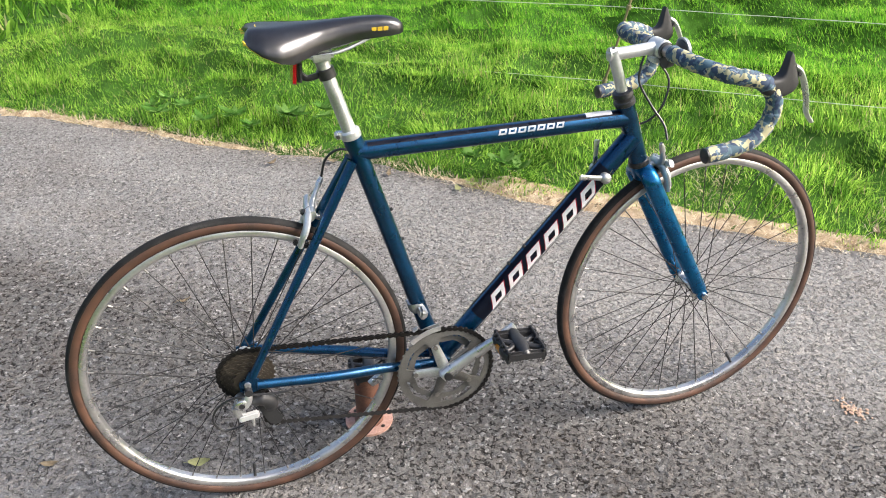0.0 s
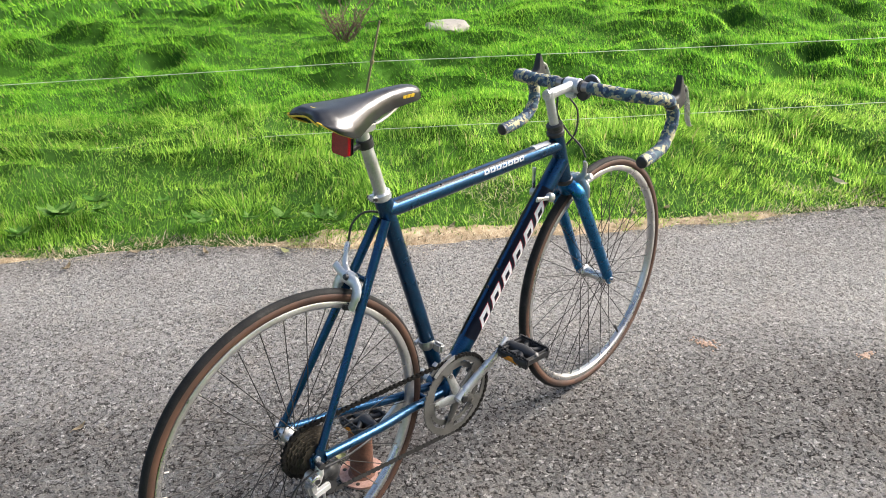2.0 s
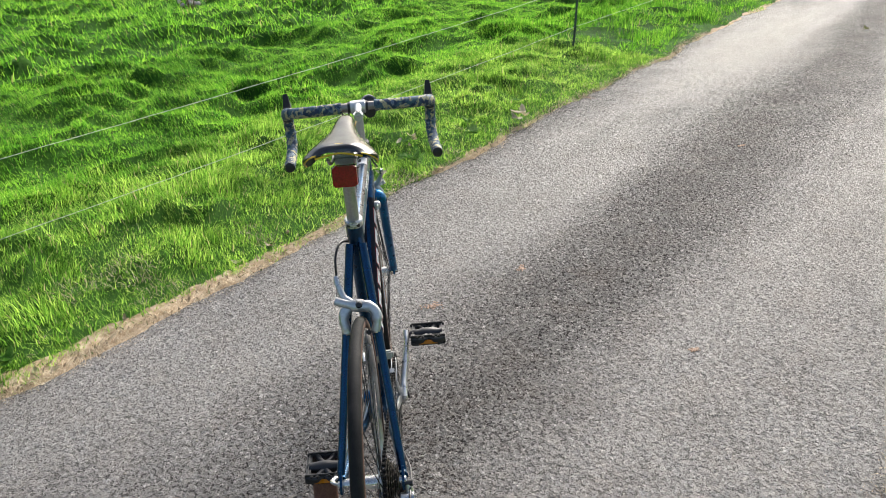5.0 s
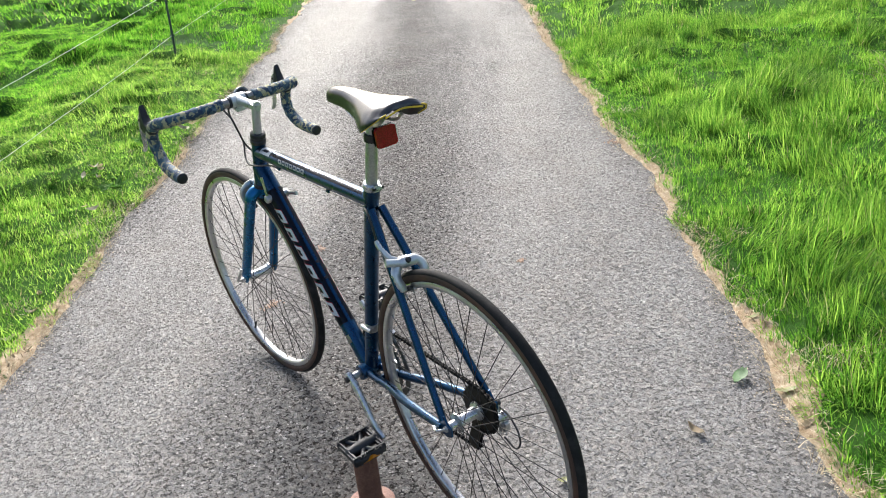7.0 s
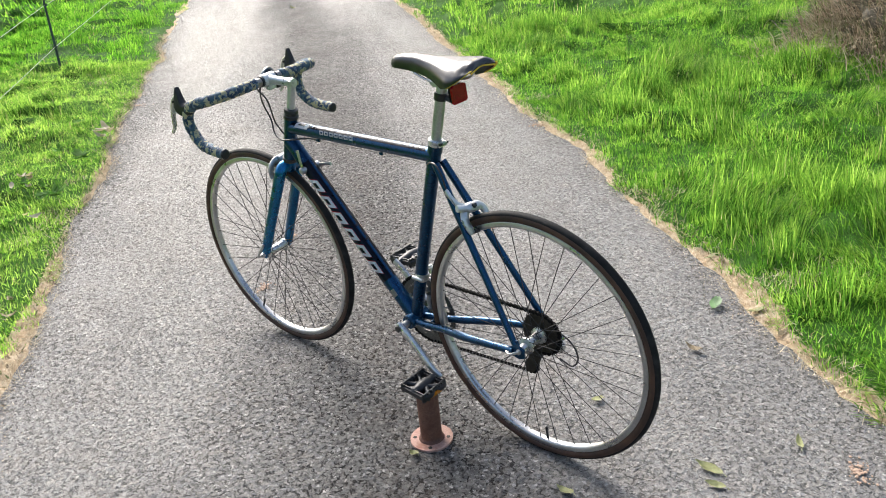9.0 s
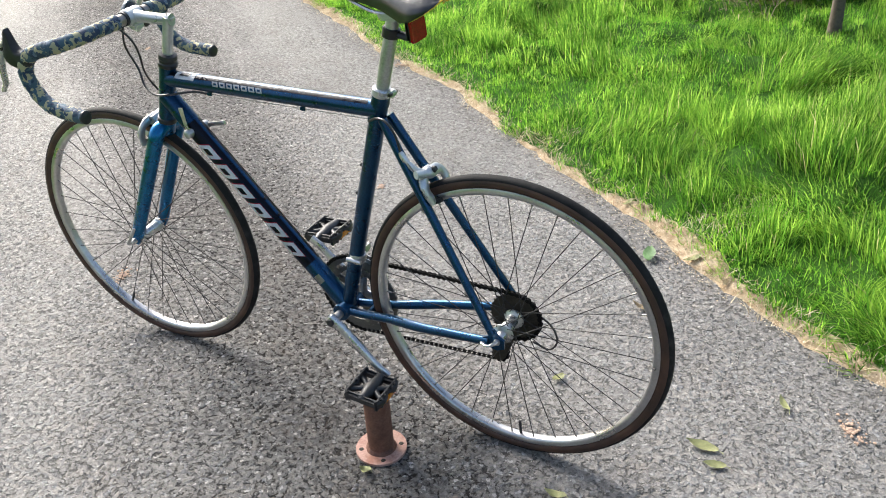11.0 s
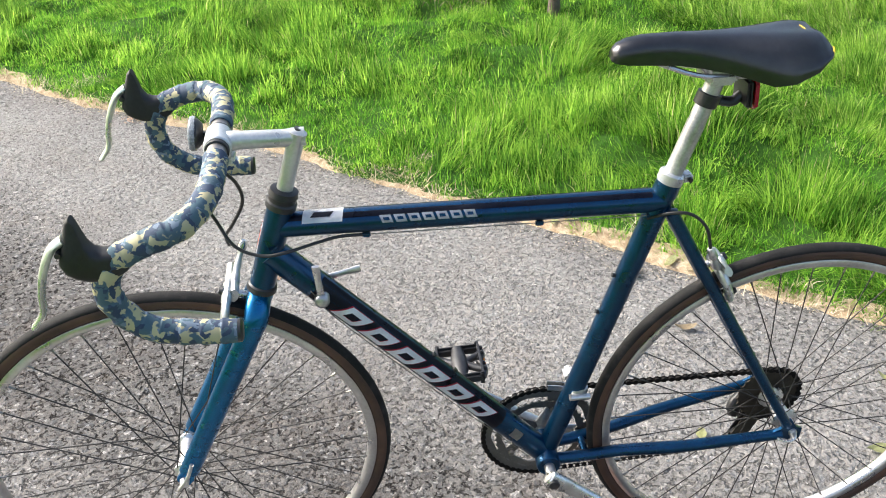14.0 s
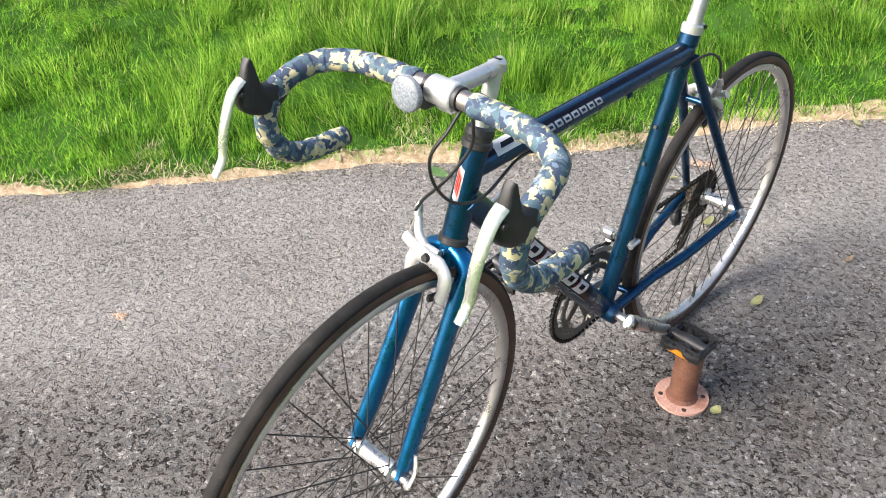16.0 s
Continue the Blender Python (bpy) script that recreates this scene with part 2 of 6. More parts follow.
def asphalt():
    """Worn surface dressing: grey chips, short dark cracks and pits between them, wheel tracks, stains."""
    n = Nodes("worn_asphalt", 0.5)
    at = n.place()
    warped = n.mix(0.006, at, n.noise(120, 3, 0.6, out="Color"), "ADD")
    chips = n.add("ShaderNodeTexVoronoi", Scale=125, Vector=warped)
    across_chip = n.add("ShaderNodeVectorMath")
    across_chip.operation = "SUBTRACT"
    n.set(across_chip, 0, warped)
    n.set(across_chip, 1, chips.outputs["Position"])
    tilt = n.add("ShaderNodeVectorMath")
    tilt.operation = "SUBTRACT"
    n.set(tilt, 0, chips.outputs["Color"])
    n.set(tilt, 1, (0.5, 0.5, 0.5))
    facet = n.add("ShaderNodeVectorMath")
    facet.operation = "DOT_PRODUCT"
    n.set(facet, 0, across_chip.outputs[0])
    n.set(facet, 1, tilt.outputs[0])
    cell = n.add("ShaderNodeSeparateColor", Color=chips.outputs["Color"])
    fine = n.noise(330, 5, 0.7)
    tone = n.ramp(cell.outputs[0], (0.0, (0.12, 0.115, 0.109)), (0.5, (0.178, 0.17, 0.162)), (0.9, (0.24, 0.231, 0.219)), (0.95, (0.5, 0.48, 0.45)))
    base = n.mix(n.grey(fine, 0.0, 0.16, 0.42, 0.66), tone, (0.07, 0.065, 0.06))

    def cracks(scale, width, gate_scale, low, high):
        """Thin winding lines, broken into short strokes."""
        line = n.math("ABSOLUTE", n.math("SUBTRACT", n.noise(scale, 2, 0.5, warped), 0.5))
        stroke = n.grey(line, 1.0, 0.0, width * 0.35, width)
        return n.math("MULTIPLY", stroke, n.grey(n.noise(gate_scale, 3, 0.6, at), 0.0, 1.0, low, high))

    hollow = n.math("MAXIMUM", cracks(40, 0.058, 58, 0.485, 0.535), n.math("MULTIPLY", cracks(85, 0.045, 70, 0.53, 0.59), 0.7))
    pock = n.ramp(n.noise(210, 3, 0.6, warped), (0.34, (1, 1, 1)), (0.41, (0, 0, 0)))
    hollow = n.math("MAXIMUM", hollow, n.math("MULTIPLY", pock, 0.22))
    base = n.mix(n.math("MULTIPLY", hollow, 0.86), base, (0.01, 0.009, 0.0085))
    gaps = n.ramp(n.noise(40, 4, 0.7, warped), (0.36, (1, 1, 1)), (0.44, (0, 0, 0)))
    base = n.mix(n.math("MULTIPLY", gaps, 0.6), base, (0.035, 0.033, 0.031))
    mottle = n.noise(17, 6, 0.78)
    base = n.mix(n.grey(mottle, 0.0, 0.3, 0.48, 0.68), base, n.mix(0.75, base, (0.035, 0.033, 0.031)))
    base = n.mix(n.grey(mottle, 0.22, 0.0, 0.32, 0.47), base, (0.28, 0.27, 0.256))
    lane = n.stretched(1, 1, 1, -ROAD_ANGLE)
    across = n.add("ShaderNodeSeparateXYZ", Vector=lane).outputs["Y"]
    track = n.math("ABSOLUTE", n.math("SINE", n.math("MULTIPLY", n.math("SUBTRACT", across, 1.68), 1.89)))
    drawn = n.add("ShaderNodeMapping", Vector=lane)
    drawn.inputs["Scale"].default_value = (0.22, 1.3, 1)
    wear = n.noise(1.0, 4, 0.5, drawn.outputs["Vector"])
    wear = n.math("ADD", wear, n.math("MULTIPLY", n.math("SUBTRACT", track, 0.6), 0.42))
    base = n.mix(n.grey(wear, 0.0, 1.0, 0.4, 0.66), base, n.mix(0.45, base, (0.36, 0.348, 0.33)))
    middle = n.grey(track, 1.0, 0.0, 0.1, 0.75)
    base = n.mix(n.math("MULTIPLY", middle, 0.2), base, n.mix(0.7, base, (0.04, 0.036, 0.033)))
    stain = n.noise(2.6, 5, 0.62)
    base = n.mix(n.math("MULTIPLY", n.grey(stain, 0.0, 0.5, 0.42, 0.7), n.math("ADD", 0.45, n.math("MULTIPLY", middle, 0.4))), base, n.mix(0.8, base, (0.05, 0.04, 0.036)))
    pale = n.noise(1.9, 4, 0.6)
    base = n.mix(n.grey(pale, 0.0, 0.3, 0.5, 0.72), base, n.mix(0.5, base, (0.36, 0.35, 0.33)))
    warm = n.noise(5.0, 3)
    base = n.mix(n.grey(warm, 0.0, 0.06, 0.5, 0.75), base, (0.3, 0.2, 0.13))
    n.set(n.bsdf, "Base Color", base)
    glint = n.ramp(cell.outputs[1], (0.0, (0.1, 0.1, 0.1)), (0.6, (0.3, 0.3, 0.3)), (0.84, (0.85, 0.85, 0.85)))
    n.set(n.bsdf, "Specular IOR Level", n.math("MULTIPLY", n.math("MULTIPLY", glint, n.grey(track, 0.2, 0.36, 0.1, 0.9)), n.math("SUBTRACT", 1.0, hollow)))
    n.set(n.bsdf, "Roughness", n.math("ADD", n.math("ADD", n.grey(wear, 0.55, 0.33, 0.38, 0.7), n.math("MULTIPLY", cell.outputs[2], 0.15)), n.math("MULTIPLY", hollow, 0.4)))
    height = n.math("ADD", n.math("MULTIPLY", n.math("SUBTRACT", 1.0, hollow), 0.95), n.math("MULTIPLY", n.noise(45, 4, 0.6, warped), 1.15))
    height = n.math("ADD", height, n.math("MULTIPLY", fine, 0.18))
    height = n.math("ADD", height, n.math("MULTIPLY", facet.outputs["Value"], 75.0))
    n.bump(n.math("MULTIPLY", height, n.grey(track, 1.35, 0.9, 0.1, 0.8)), 1.0, 0.016)
    return n.mat


ASPHALT = asphalt()


def turf():
    """Turf that gives way to sandy soil at the lane's rims; the mesh's "soil" value says where the soil lies bare."""
    n = Nodes("turf_and_sandy_soil", 0.95)
    n.set(n.bsdf, "Specular IOR Level", 0.08)
    fine, mid, big = n.noise(260, 5, 0.65), n.noise(30, 5), n.noise(3.5, 4)
    sand = n.ramp(mid, (0.34, (0.38, 0.275, 0.17)), (0.5, (0.52, 0.4, 0.265)), (0.66, (0.66, 0.54, 0.39)))
    sand = n.mix(n.grey(n.noise(13, 5, 0.7), 0, 0.5, 0.47, 0.62), sand, (0.17, 0.12, 0.07))
    sand = n.mix(n.grey(fine, 0, 0.35), sand, (0.17, 0.12, 0.075))
    clump, drift = n.noise(9, 5), n.noise(1.4, 4)
    green = n.ramp(clump, (0.32, (0.015, 0.046, 0.007)), (0.55, (0.034, 0.095, 0.012)), (0.72, (0.07, 0.16, 0.022)))
    green = n.mix(n.grey(n.noise(120, 5, 0.65), 0, 0.6), green, (0.028, 0.065, 0.012))
    green = n.mix(n.grey(drift, 0, 0.4), green, (0.05, 0.12, 0.016))
    meadow = n.add("ShaderNodeAttribute")
    meadow.attribute_name = "meadow"
    sward = n.ramp(clump, (0.32, (0.016, 0.045, 0.006)), (0.52, (0.034, 0.095, 0.01)), (0.72, (0.065, 0.16, 0.018)))
    sward = n.mix(n.grey(n.noise(150, 4, 0.65), 0, 0.5), sward, (0.03, 0.085, 0.01))
    green = n.mix(meadow.outputs["Fac"], green, sward)
    bare = n.add("ShaderNodeAttribute")
    bare.attribute_name = "soil"
    share = n.math("ADD", bare.outputs["Fac"], n.math("MULTIPLY", n.math("SUBTRACT", n.noise(22, 5, 0.6), 0.5), 0.9))
    n.set(n.bsdf, "Base Color", n.mix(n.ramp(share, (0.44, (0, 0, 0)), (0.58, (1, 1, 1))), green, sand))
    n.bump(fine, 0.8, 0.008)
    return n.mat


def blade_material(name, dark, mid, light, dry, dry_share, through=0.45):
    """Grass blades: colour varies from blade to blade and in drifts, light passes through."""
    n = Nodes(name, 0.6)
    rnd = n.add("ShaderNodeNewGeometry").outputs["Random Per Island"]
    drift = n.math("ADD", n.math("MULTIPLY", n.noise(1.7, 3), 0.45), n.math("MULTIPLY", n.grey(n.noise(6.5, 3), 0.12, 0.88, 0.3, 0.7), 0.55))
    key = n.math("ADD", n.math("MULTIPLY", rnd, 0.4), n.math("MULTIPLY", drift, 0.6))
    base = n.ramp(key, (0.24, dark), (0.47, mid), (0.68, light))
    is_dry = n.ramp(n.math("FRACT", n.math("MULTIPLY", rnd, 17.3)), (1 - dry_share - 0.01, (0, 0, 0)), (1 - dry_share, (1, 1, 1)))
    base = n.mix(is_dry, base, dry)
    n.set(n.bsdf, "Base Color", base)
    n.set(n.bsdf, "Specular IOR Level", 0.1)
    leaf = n.add("ShaderNodeBsdfTranslucent", Color=base)
    both = n.add("ShaderNodeMixShader", Fac=through)
    n.tree.links.new(n.bsdf.outputs[0], both.inputs[1])
    n.tree.links.new(leaf.outputs[0], both.inputs[2])
    n.tree.links.new(both.outputs[0], n.tree.nodes["Material Output"].inputs["Surface"])
    return n.mat


TURF = turf()
LUSH = blade_material("lush_verge_grass", (0.025, 0.086, 0.009), (0.112, 0.275, 0.029), (0.37, 0.585, 0.082), (0.5, 0.47, 0.22), 0.015, 0.66)
PASTURE = blade_material("pasture_grass", (0.035, 0.13, 0.01), (0.11, 0.32, 0.024), (0.32, 0.6, 0.055), (0.4, 0.38, 0.15), 0.02, 0.6)
# a lighter copy of the lush grass: sunlight on it is put into the colour
SUNLIT_LUSH = blade_material("lush_grass_sunlit_tint", (0.09, 0.2, 0.025), (0.27, 0.46, 0.07), (0.56, 0.74, 0.17), (0.58, 0.54, 0.28), 0.04, 0.66)
VERGE = blade_material("rough_verge_grass", (0.04, 0.116, 0.013), (0.17, 0.37, 0.04), (0.5, 0.72, 0.125), (0.46, 0.4, 0.2), 0.04, 0.68)
STRAW = blade_material("dry_straw", (0.38, 0.3, 0.18), (0.56, 0.46, 0.3), (0.7, 0.61, 0.44), (0.2, 0.14, 0.08), 0.12, 0.3)
WEED = blade_material("weed_leaf", (0.07, 0.19, 0.03), (0.15, 0.32, 0.06), (0.32, 0.48, 0.16), (0.3, 0.25, 0.12), 0.05, 0.35)
HEDGE = blade_material("hedge_leaf", (0.02, 0.05, 0.01), (0.035, 0.08, 0.015), (0.06, 0.12, 0.025), (0.12, 0.09, 0.05), 0.1, 0.3)
BARK = rust("grey_brown_bark", (0.1, 0.075, 0.055), (0.15, 0.115, 0.085), (0.06, 0.045, 0.035))
TWIG = rust("brown_twig", (0.11, 0.065, 0.045), (0.16, 0.1, 0.07), (0.07, 0.04, 0.03))
STONE = rust("pale_field_stone", (0.26, 0.24, 0.2), (0.33, 0.305, 0.26), (0.19, 0.175, 0.145))
CHIP = rust("sandy_grit", (0.38, 0.25, 0.17), (0.46, 0.33, 0.24), (0.3, 0.2, 0.14))
GREEN_LEAF = plain("green_fallen_leaf", (0.16, 0.3, 0.11), 0.5, 0, 0.4, 60, 0.3).mat
PALE_LEAF = plain("pale_yellow_leaf", (0.42, 0.43, 0.2), 0.55, 0, 0.35, 60, 0.3).mat
BROWN_LEAF = plain("brown_dry_leaf", (0.33, 0.26, 0.16), 0.65, 0, 0.4, 60, 0.4).mat
WIRE = plain("pale_electric_twine", (0.5, 0.56, 0.42), 0.6, 0, 0.3, 300, 0.1).mat
POST_A = plain("weathered_fence_stake", (0.2, 0.17, 0.08), 0.7, 0, 0.4, 60, 0.3).mat
POST_B = plain("dark_green_fence_stake", (0.03, 0.06, 0.035), 0.5, 0, 0.4, 60, 0.2).mat
PETAL = plain("pale_thistle_head", (0.5, 0.42, 0.42), 0.8, 0, 0.4, 60, 0.2).mat

# ---- mesh helpers ----


def part(name, bm, material, parent=None, label="", m=None, smooth=40):
    """Links a bmesh as one mesh object under a thing or a part."""
    mesh = bpy.data.meshes.new(name)
    bmesh.ops.recalc_face_normals(bm, faces=bm.faces)
    bm.to_mesh(mesh)
    bm.free()
    return mesh_part(name, mesh, material, parent, label, m, smooth)


def mesh_part(name, mesh, material, parent=None, label="", m=None, smooth=40):
    if not mesh.materials:
        mesh.materials.append(material)
    if smooth:
        mesh.shade_smooth()
        mesh.set_sharp_from_angle(angle=radians(smooth))
    ob = new(name, mesh)
    if parent:
        ob.parent = parent
    if m is not None:
        ob.matrix_basis = m
    if label:
        tagged(ob, label)
    return ob


def V(*a):
    return Vector(a)


def curve_points(points, steps=8):
    """A smooth path through the points (Catmull-Rom)."""
    p = [Vector(a) for a in points]
    p = [2 * p[0] - p[1], *p, 2 * p[-1] - p[-2]]
    out = []
    for a, b, c, d in zip(p, p[1:], p[2:], p[3:]):
        for k in range(steps):
            t = k / steps
            out.append(0.5 * (2 * b + (c - a) * t + (2 * a - 5 * b + 4 * c - d) * t * t + (3 * b - a - 3 * c + d) * t ** 3))
    return out + [p[-2]]


def sweep(bm, path, radii, sides=14, flat=1.0, side=None, caps=True):
    """A round or oval bar along a path; radii: one, or one a point; flat: breadth along `side` against the other axis."""
    path = [Vector(p) for p in path]
    n = len(path)
    radii = [radii] * n if isinstance(radii, (int, float)) else list(radii)
    way = (path[1] - path[0]).normalized()
    u = Vector(side) if side is not None else way.orthogonal()
    rings = []
    for i in range(n):
        a, b = path[max(i - 1, 0)], path[min(i + 1, n - 1)]
        way = (b - a).normalized()
        u = (u - way * u.dot(way)).normalized()
        v = way.cross(u)
        ring = []
        for k in range(sides):
            t = 2 * math.pi * k / sides
            ring.append(bm.verts.new(path[i] + radii[i] * (math.cos(t) * flat * u + math.sin(t) * v)))
        rings.append(ring)
    for r, s in zip(rings, rings[1:]):
        for k in range(sides):
            bm.faces.new((r[k], r[(k + 1) % sides], s[(k + 1) % sides], s[k]))
    if caps:
        bm.faces.new(rings[0][::-1])
        bm.faces.new(rings[-1])
    return bm


def bar(path, radii, sides=14, **more):
    return sweep(bmesh.new(), path, radii, sides, **more)


def lathe(profile, n=48, bm=None, at=(0, 0, 0), closed=False, caps=True):
    """Turns a profile of (radius, y) round the y axis."""
    bm = bm or bmesh.new()
    at = Vector(at)
    rings = []
    for r, y in profile:
        rings.append([bm.verts.new(at + V(r * math.cos(2 * math.pi * k / n), y, r * math.sin(2 * math.pi * k / n))) for k in range(n)])
    pairs = list(zip(rings, rings[1:])) + ([(rings[-1], rings[0])] if closed else [])
    for a, b in pairs:
        for k in range(n):
            bm.faces.new((a[k], a[(k + 1) % n], b[(k + 1) % n], b[k]))
    if caps and not closed:
        for ring, (r, _) in ((rings[0], profile[0]), (rings[-1], profile[-1])):
            if r > 1e-5:
                bm.faces.new(ring)
    return bm


def block(size, at=(0, 0, 0), turn=None, bevel=0.0, bm=None, taper=1.0):
    """A bevelled block; taper narrows its top."""
    made = bmesh.new()
    bmesh.ops.create_cube(made, size=1.0)
    for v in made.verts:
        k = taper if v.co.z > 0 else 1.0
        v.co = V(v.co.x * size[0] * k, v.co.y * size[1] * k, v.co.z * size[2])
    if bevel:
        bmesh.ops.bevel(made, geom=made.edges[:], offset=bevel, segments=2, affect="EDGES", clamp_overlap=True)
    m = Matrix.Translation(at) @ (turn.to_4x4() if turn is not None else Matrix())
    bmesh.ops.transform(made, matrix=m, verts=made.verts)
    if bm is None:
        return made
    mesh = bpy.data.meshes.new("joined")
    made.to_mesh(mesh)
    made.free()
    bm.from_mesh(mesh)
    bpy.data.meshes.remove(mesh)
    return bm


def plate(outline, y0, y1, bm=None, holes=()):
    """A flat plate in the xz plane with thickness from y0 to y1; outline counter-clockwise."""
    bm = bm or bmesh.new()
    a = [bm.verts.new((x, y0, z)) for x, z in outline]
    b = [bm.verts.new((x, y1, z)) for x, z in outline]
    bm.faces.new(a)
    bm.faces.new(b[::-1])
    for k in range(len(a)):
        j = (k + 1) % len(a)
        bm.faces.new((a[k], b[k], b[j], a[j]))
    return bm


def annulus(outer, inner, y0, y1, bm=None):
    """A flat ring between two closed outlines of the same count, from y0 to y1."""
    bm = bm or bmesh.new()
    rows = [[bm.verts.new((x, y, z)) for x, z in line] for line, y in ((outer, y0), (outer, y1), (inner, y1), (inner, y0))]
    n = len(outer)
    for a, b in zip(rows, rows[1:] + rows[:1]):
        for k in range(n):
            bm.faces.new((a[k], a[(k + 1) % n], b[(k + 1) % n], b[k]))
    return bm


def toothed(r, teeth, depth=0.0032):
    pts = []
    for k in range(teeth):
        for f, d in ((0.0, 0), (0.3, 0), (0.5, depth), (0.62, depth), (0.82, 0)):
            t = 2 * math.pi * (k + f) / teeth
            pts.append(((r + d) * math.cos(t), (r + d) * math.sin(t)))
    return pts


def circle(r, n, cx=0.0, cz=0.0):
    return [(cx + r * math.cos(2 * math.pi * k / n), cz + r * math.sin(2 * math.pi * k / n)) for k in range(n)]


def from_arrays(name, verts, faces_flat, counts):
    """A mesh from numpy arrays; counts: corners of each face."""
    mesh = bpy.data.meshes.new(name)
    mesh.vertices.add(len(verts))
    mesh.vertices.foreach_set("co", np.asarray(verts, np.float32).ravel())
    mesh.loops.add(len(faces_flat))
    mesh.loops.foreach_set("vertex_index", np.asarray(faces_flat, np.int32))
    mesh.polygons.add(len(counts))
    starts = np.concatenate(([0], np.cumsum(counts)[:-1])).astype(np.int32)
    mesh.polygons.foreach_set("loop_start", starts)
    mesh.update(calc_edges=True)
    return mesh


# ---- ground ----


def lattice(ix, iy, seed):
    h = np.sin(ix * 127.1 + iy * 311.7 + seed * 74.7) * 43758.5453
    return h - np.floor(h)


def noise2(x, y, scale, seed=0.0):
    """Smooth value noise, 0 to 1, with features about `scale` metres wide."""
    x, y = np.asarray(x) / scale, np.asarray(y) / scale
    ix, iy = np.floor(x), np.floor(y)
    fx, fy = x - ix, y - iy
    fx, fy = fx * fx * (3 - 2 * fx), fy * fy * (3 - 2 * fy)
    a = lattice(ix, iy, seed) * (1 - fx) + lattice(ix + 1, iy, seed) * fx
    b = lattice(ix, iy + 1, seed) * (1 - fx) + lattice(ix + 1, iy + 1, seed) * fx
    return a * (1 - fy) + b * fy


def ease(x, a, b):
    t = np.clip((x - a) / (b - a), 0, 1)
    return t * t * (3 - 2 * t)


def edge_left(u):
    return 2.995 + 0.008 * u + 0.11 * (noise2(u, u * 0, 0.7, 3) - 0.5) + 0.05 * (noise2(u, u * 0, 0.22, 4) - 0.5)


def edge_right(u):
    return 0.484 + 0.045 * (noise2(u, u * 0, 0.6, 5) - 0.5) + 0.04 * (noise2(u, u * 0, 0.2, 6) - 0.5) - 0.045 * np.exp(-((u - 1.36) / 0.25) ** 2)


def grass_line(u, v):
    """How far outside the lane the grass begins: here and there the sand lies wider."""
    wider = np.where(v < 1.7, 1.0, 0.0)
    return -0.012 + 0.026 * wider + 0.028 * (1 - wider) * (1 - ease(u, -0.7, 0.1)) + (0.022 + 0.033 * wider) * ease(noise2(u, v * 0.4, 0.36, 61), 0.4, 0.9) + 0.045 * (noise2(u, v, 0.09, 62) - 0.4)


def hummocks(u, v):
    """Rounded tussocks with narrow hollows between them, 0 to 1."""
    a, b = noise2(u * 0.8, v, 0.3, 11), noise2(u, v, 0.55, 15)
    return np.clip(1 - np.abs(2 * a - 1) * 1.5, 0, 1) ** 0.8 * (0.25 + 0.75 * ease(b, 0.25, 0.7))


def ground_height(u, v):
    """Height of the ground at u along and v across the road."""
    left, right = v - edge_left(u), edge_right(u) - v
    out = np.maximum(left, right)
    z = -0.03 + 0.04 * ease(out, -0.1, 0.04) + 0.014 * (noise2(u, v, 0.06, 1) - 0.5) * ease(out, -0.25, 0.0)
    z = z + 0.07 * ease(left, 0.05, 0.9) + 0.06 * ease(right, 0.05, 1.2)
    lumps = hummocks(u, v) * 0.175 + (noise2(u, v, 0.17, 12) - 0.5) * 0.04 + (noise2(u, v, 1.6, 14) - 0.5) * 0.1 - 0.09
    z = z + 0.075 * (hummocks(u * 1.4 + 7, v * 1.4) - 0.3) * ease(left, 0.12, 0.5) * (1 - ease(left, 0.9, 2.2))
    z = z + lumps * ease(left, 0.9, 2.2) + (0.05 * (noise2(u, v, 0.5, 13) - 0.5) + 0.07 * (hummocks(u * 1.3 + 3, v * 1.3) - 0.3)) * ease(right, 0.1, 0.7)
    z = z - 0.022 * np.clip(left - 1.6, 0, 14) + 0.05 * np.clip(right - 1.5, 0, 6)
    return z


def to_world(u, v):
    return u * ALONG.x + v * ACROSS.x, u * ALONG.y + v * ACROSS.y


def to_road(x, y):
    return x * ALONG.x + y * ALONG.y, x * ACROSS.x + y * ACROSS.y


def ground_at(x, y):
    u, v = to_road(x, y)
    return float(ground_height(np.array([u]), np.array([v]))[0])


def sheet(name, us, vs, height):
    uu, vv = np.meshgrid(us, vs, indexing="ij")
    x, y = to_world(uu, vv)
    z = height(uu, vv)
    n, m = uu.shape
    idx = np.arange(n * m).reshape(n, m)
    quads = np.stack([idx[:-1, :-1], idx[1:, :-1], idx[1:, 1:], idx[:-1, 1:]], -1).reshape(-1, 4)
    return from_arrays(name, np.stack([x, y, z], -1).reshape(-1, 3), quads.ravel(), np.full(len(quads), 4))


def spread(*stretches):
    out = [np.arange(a, b, step) for a, b, step in stretches]
    return np.unique(np.concatenate(out).round(4))


us = spread((-600, -60, 60), (-60, -8, 4), (-8, -4, 0.4), (-4, 9, 0.05), (9, 26, 0.1), (26, 80, 2), (80, 601, 65))
vs = spread((-600, -60, 60), (-60, -6, 4), (-6, -2, 0.2), (-2, 0.1, 0.06), (0.1, 0.62, 0.025), (0.62, 2.85, 0.3), (2.85, 3.3, 0.025), (3.3, 9, 0.07),
            (9, 20, 0.12), (20, 60, 2), (60, 601, 60))
ground_mesh = sheet("ground", us, vs, ground_height)
places = np.empty(len(ground_mesh.vertices) * 3, np.float32)
ground_mesh.vertices.foreach_get("co", places)
pu, pv = to_road(places[0::3], places[1::3])
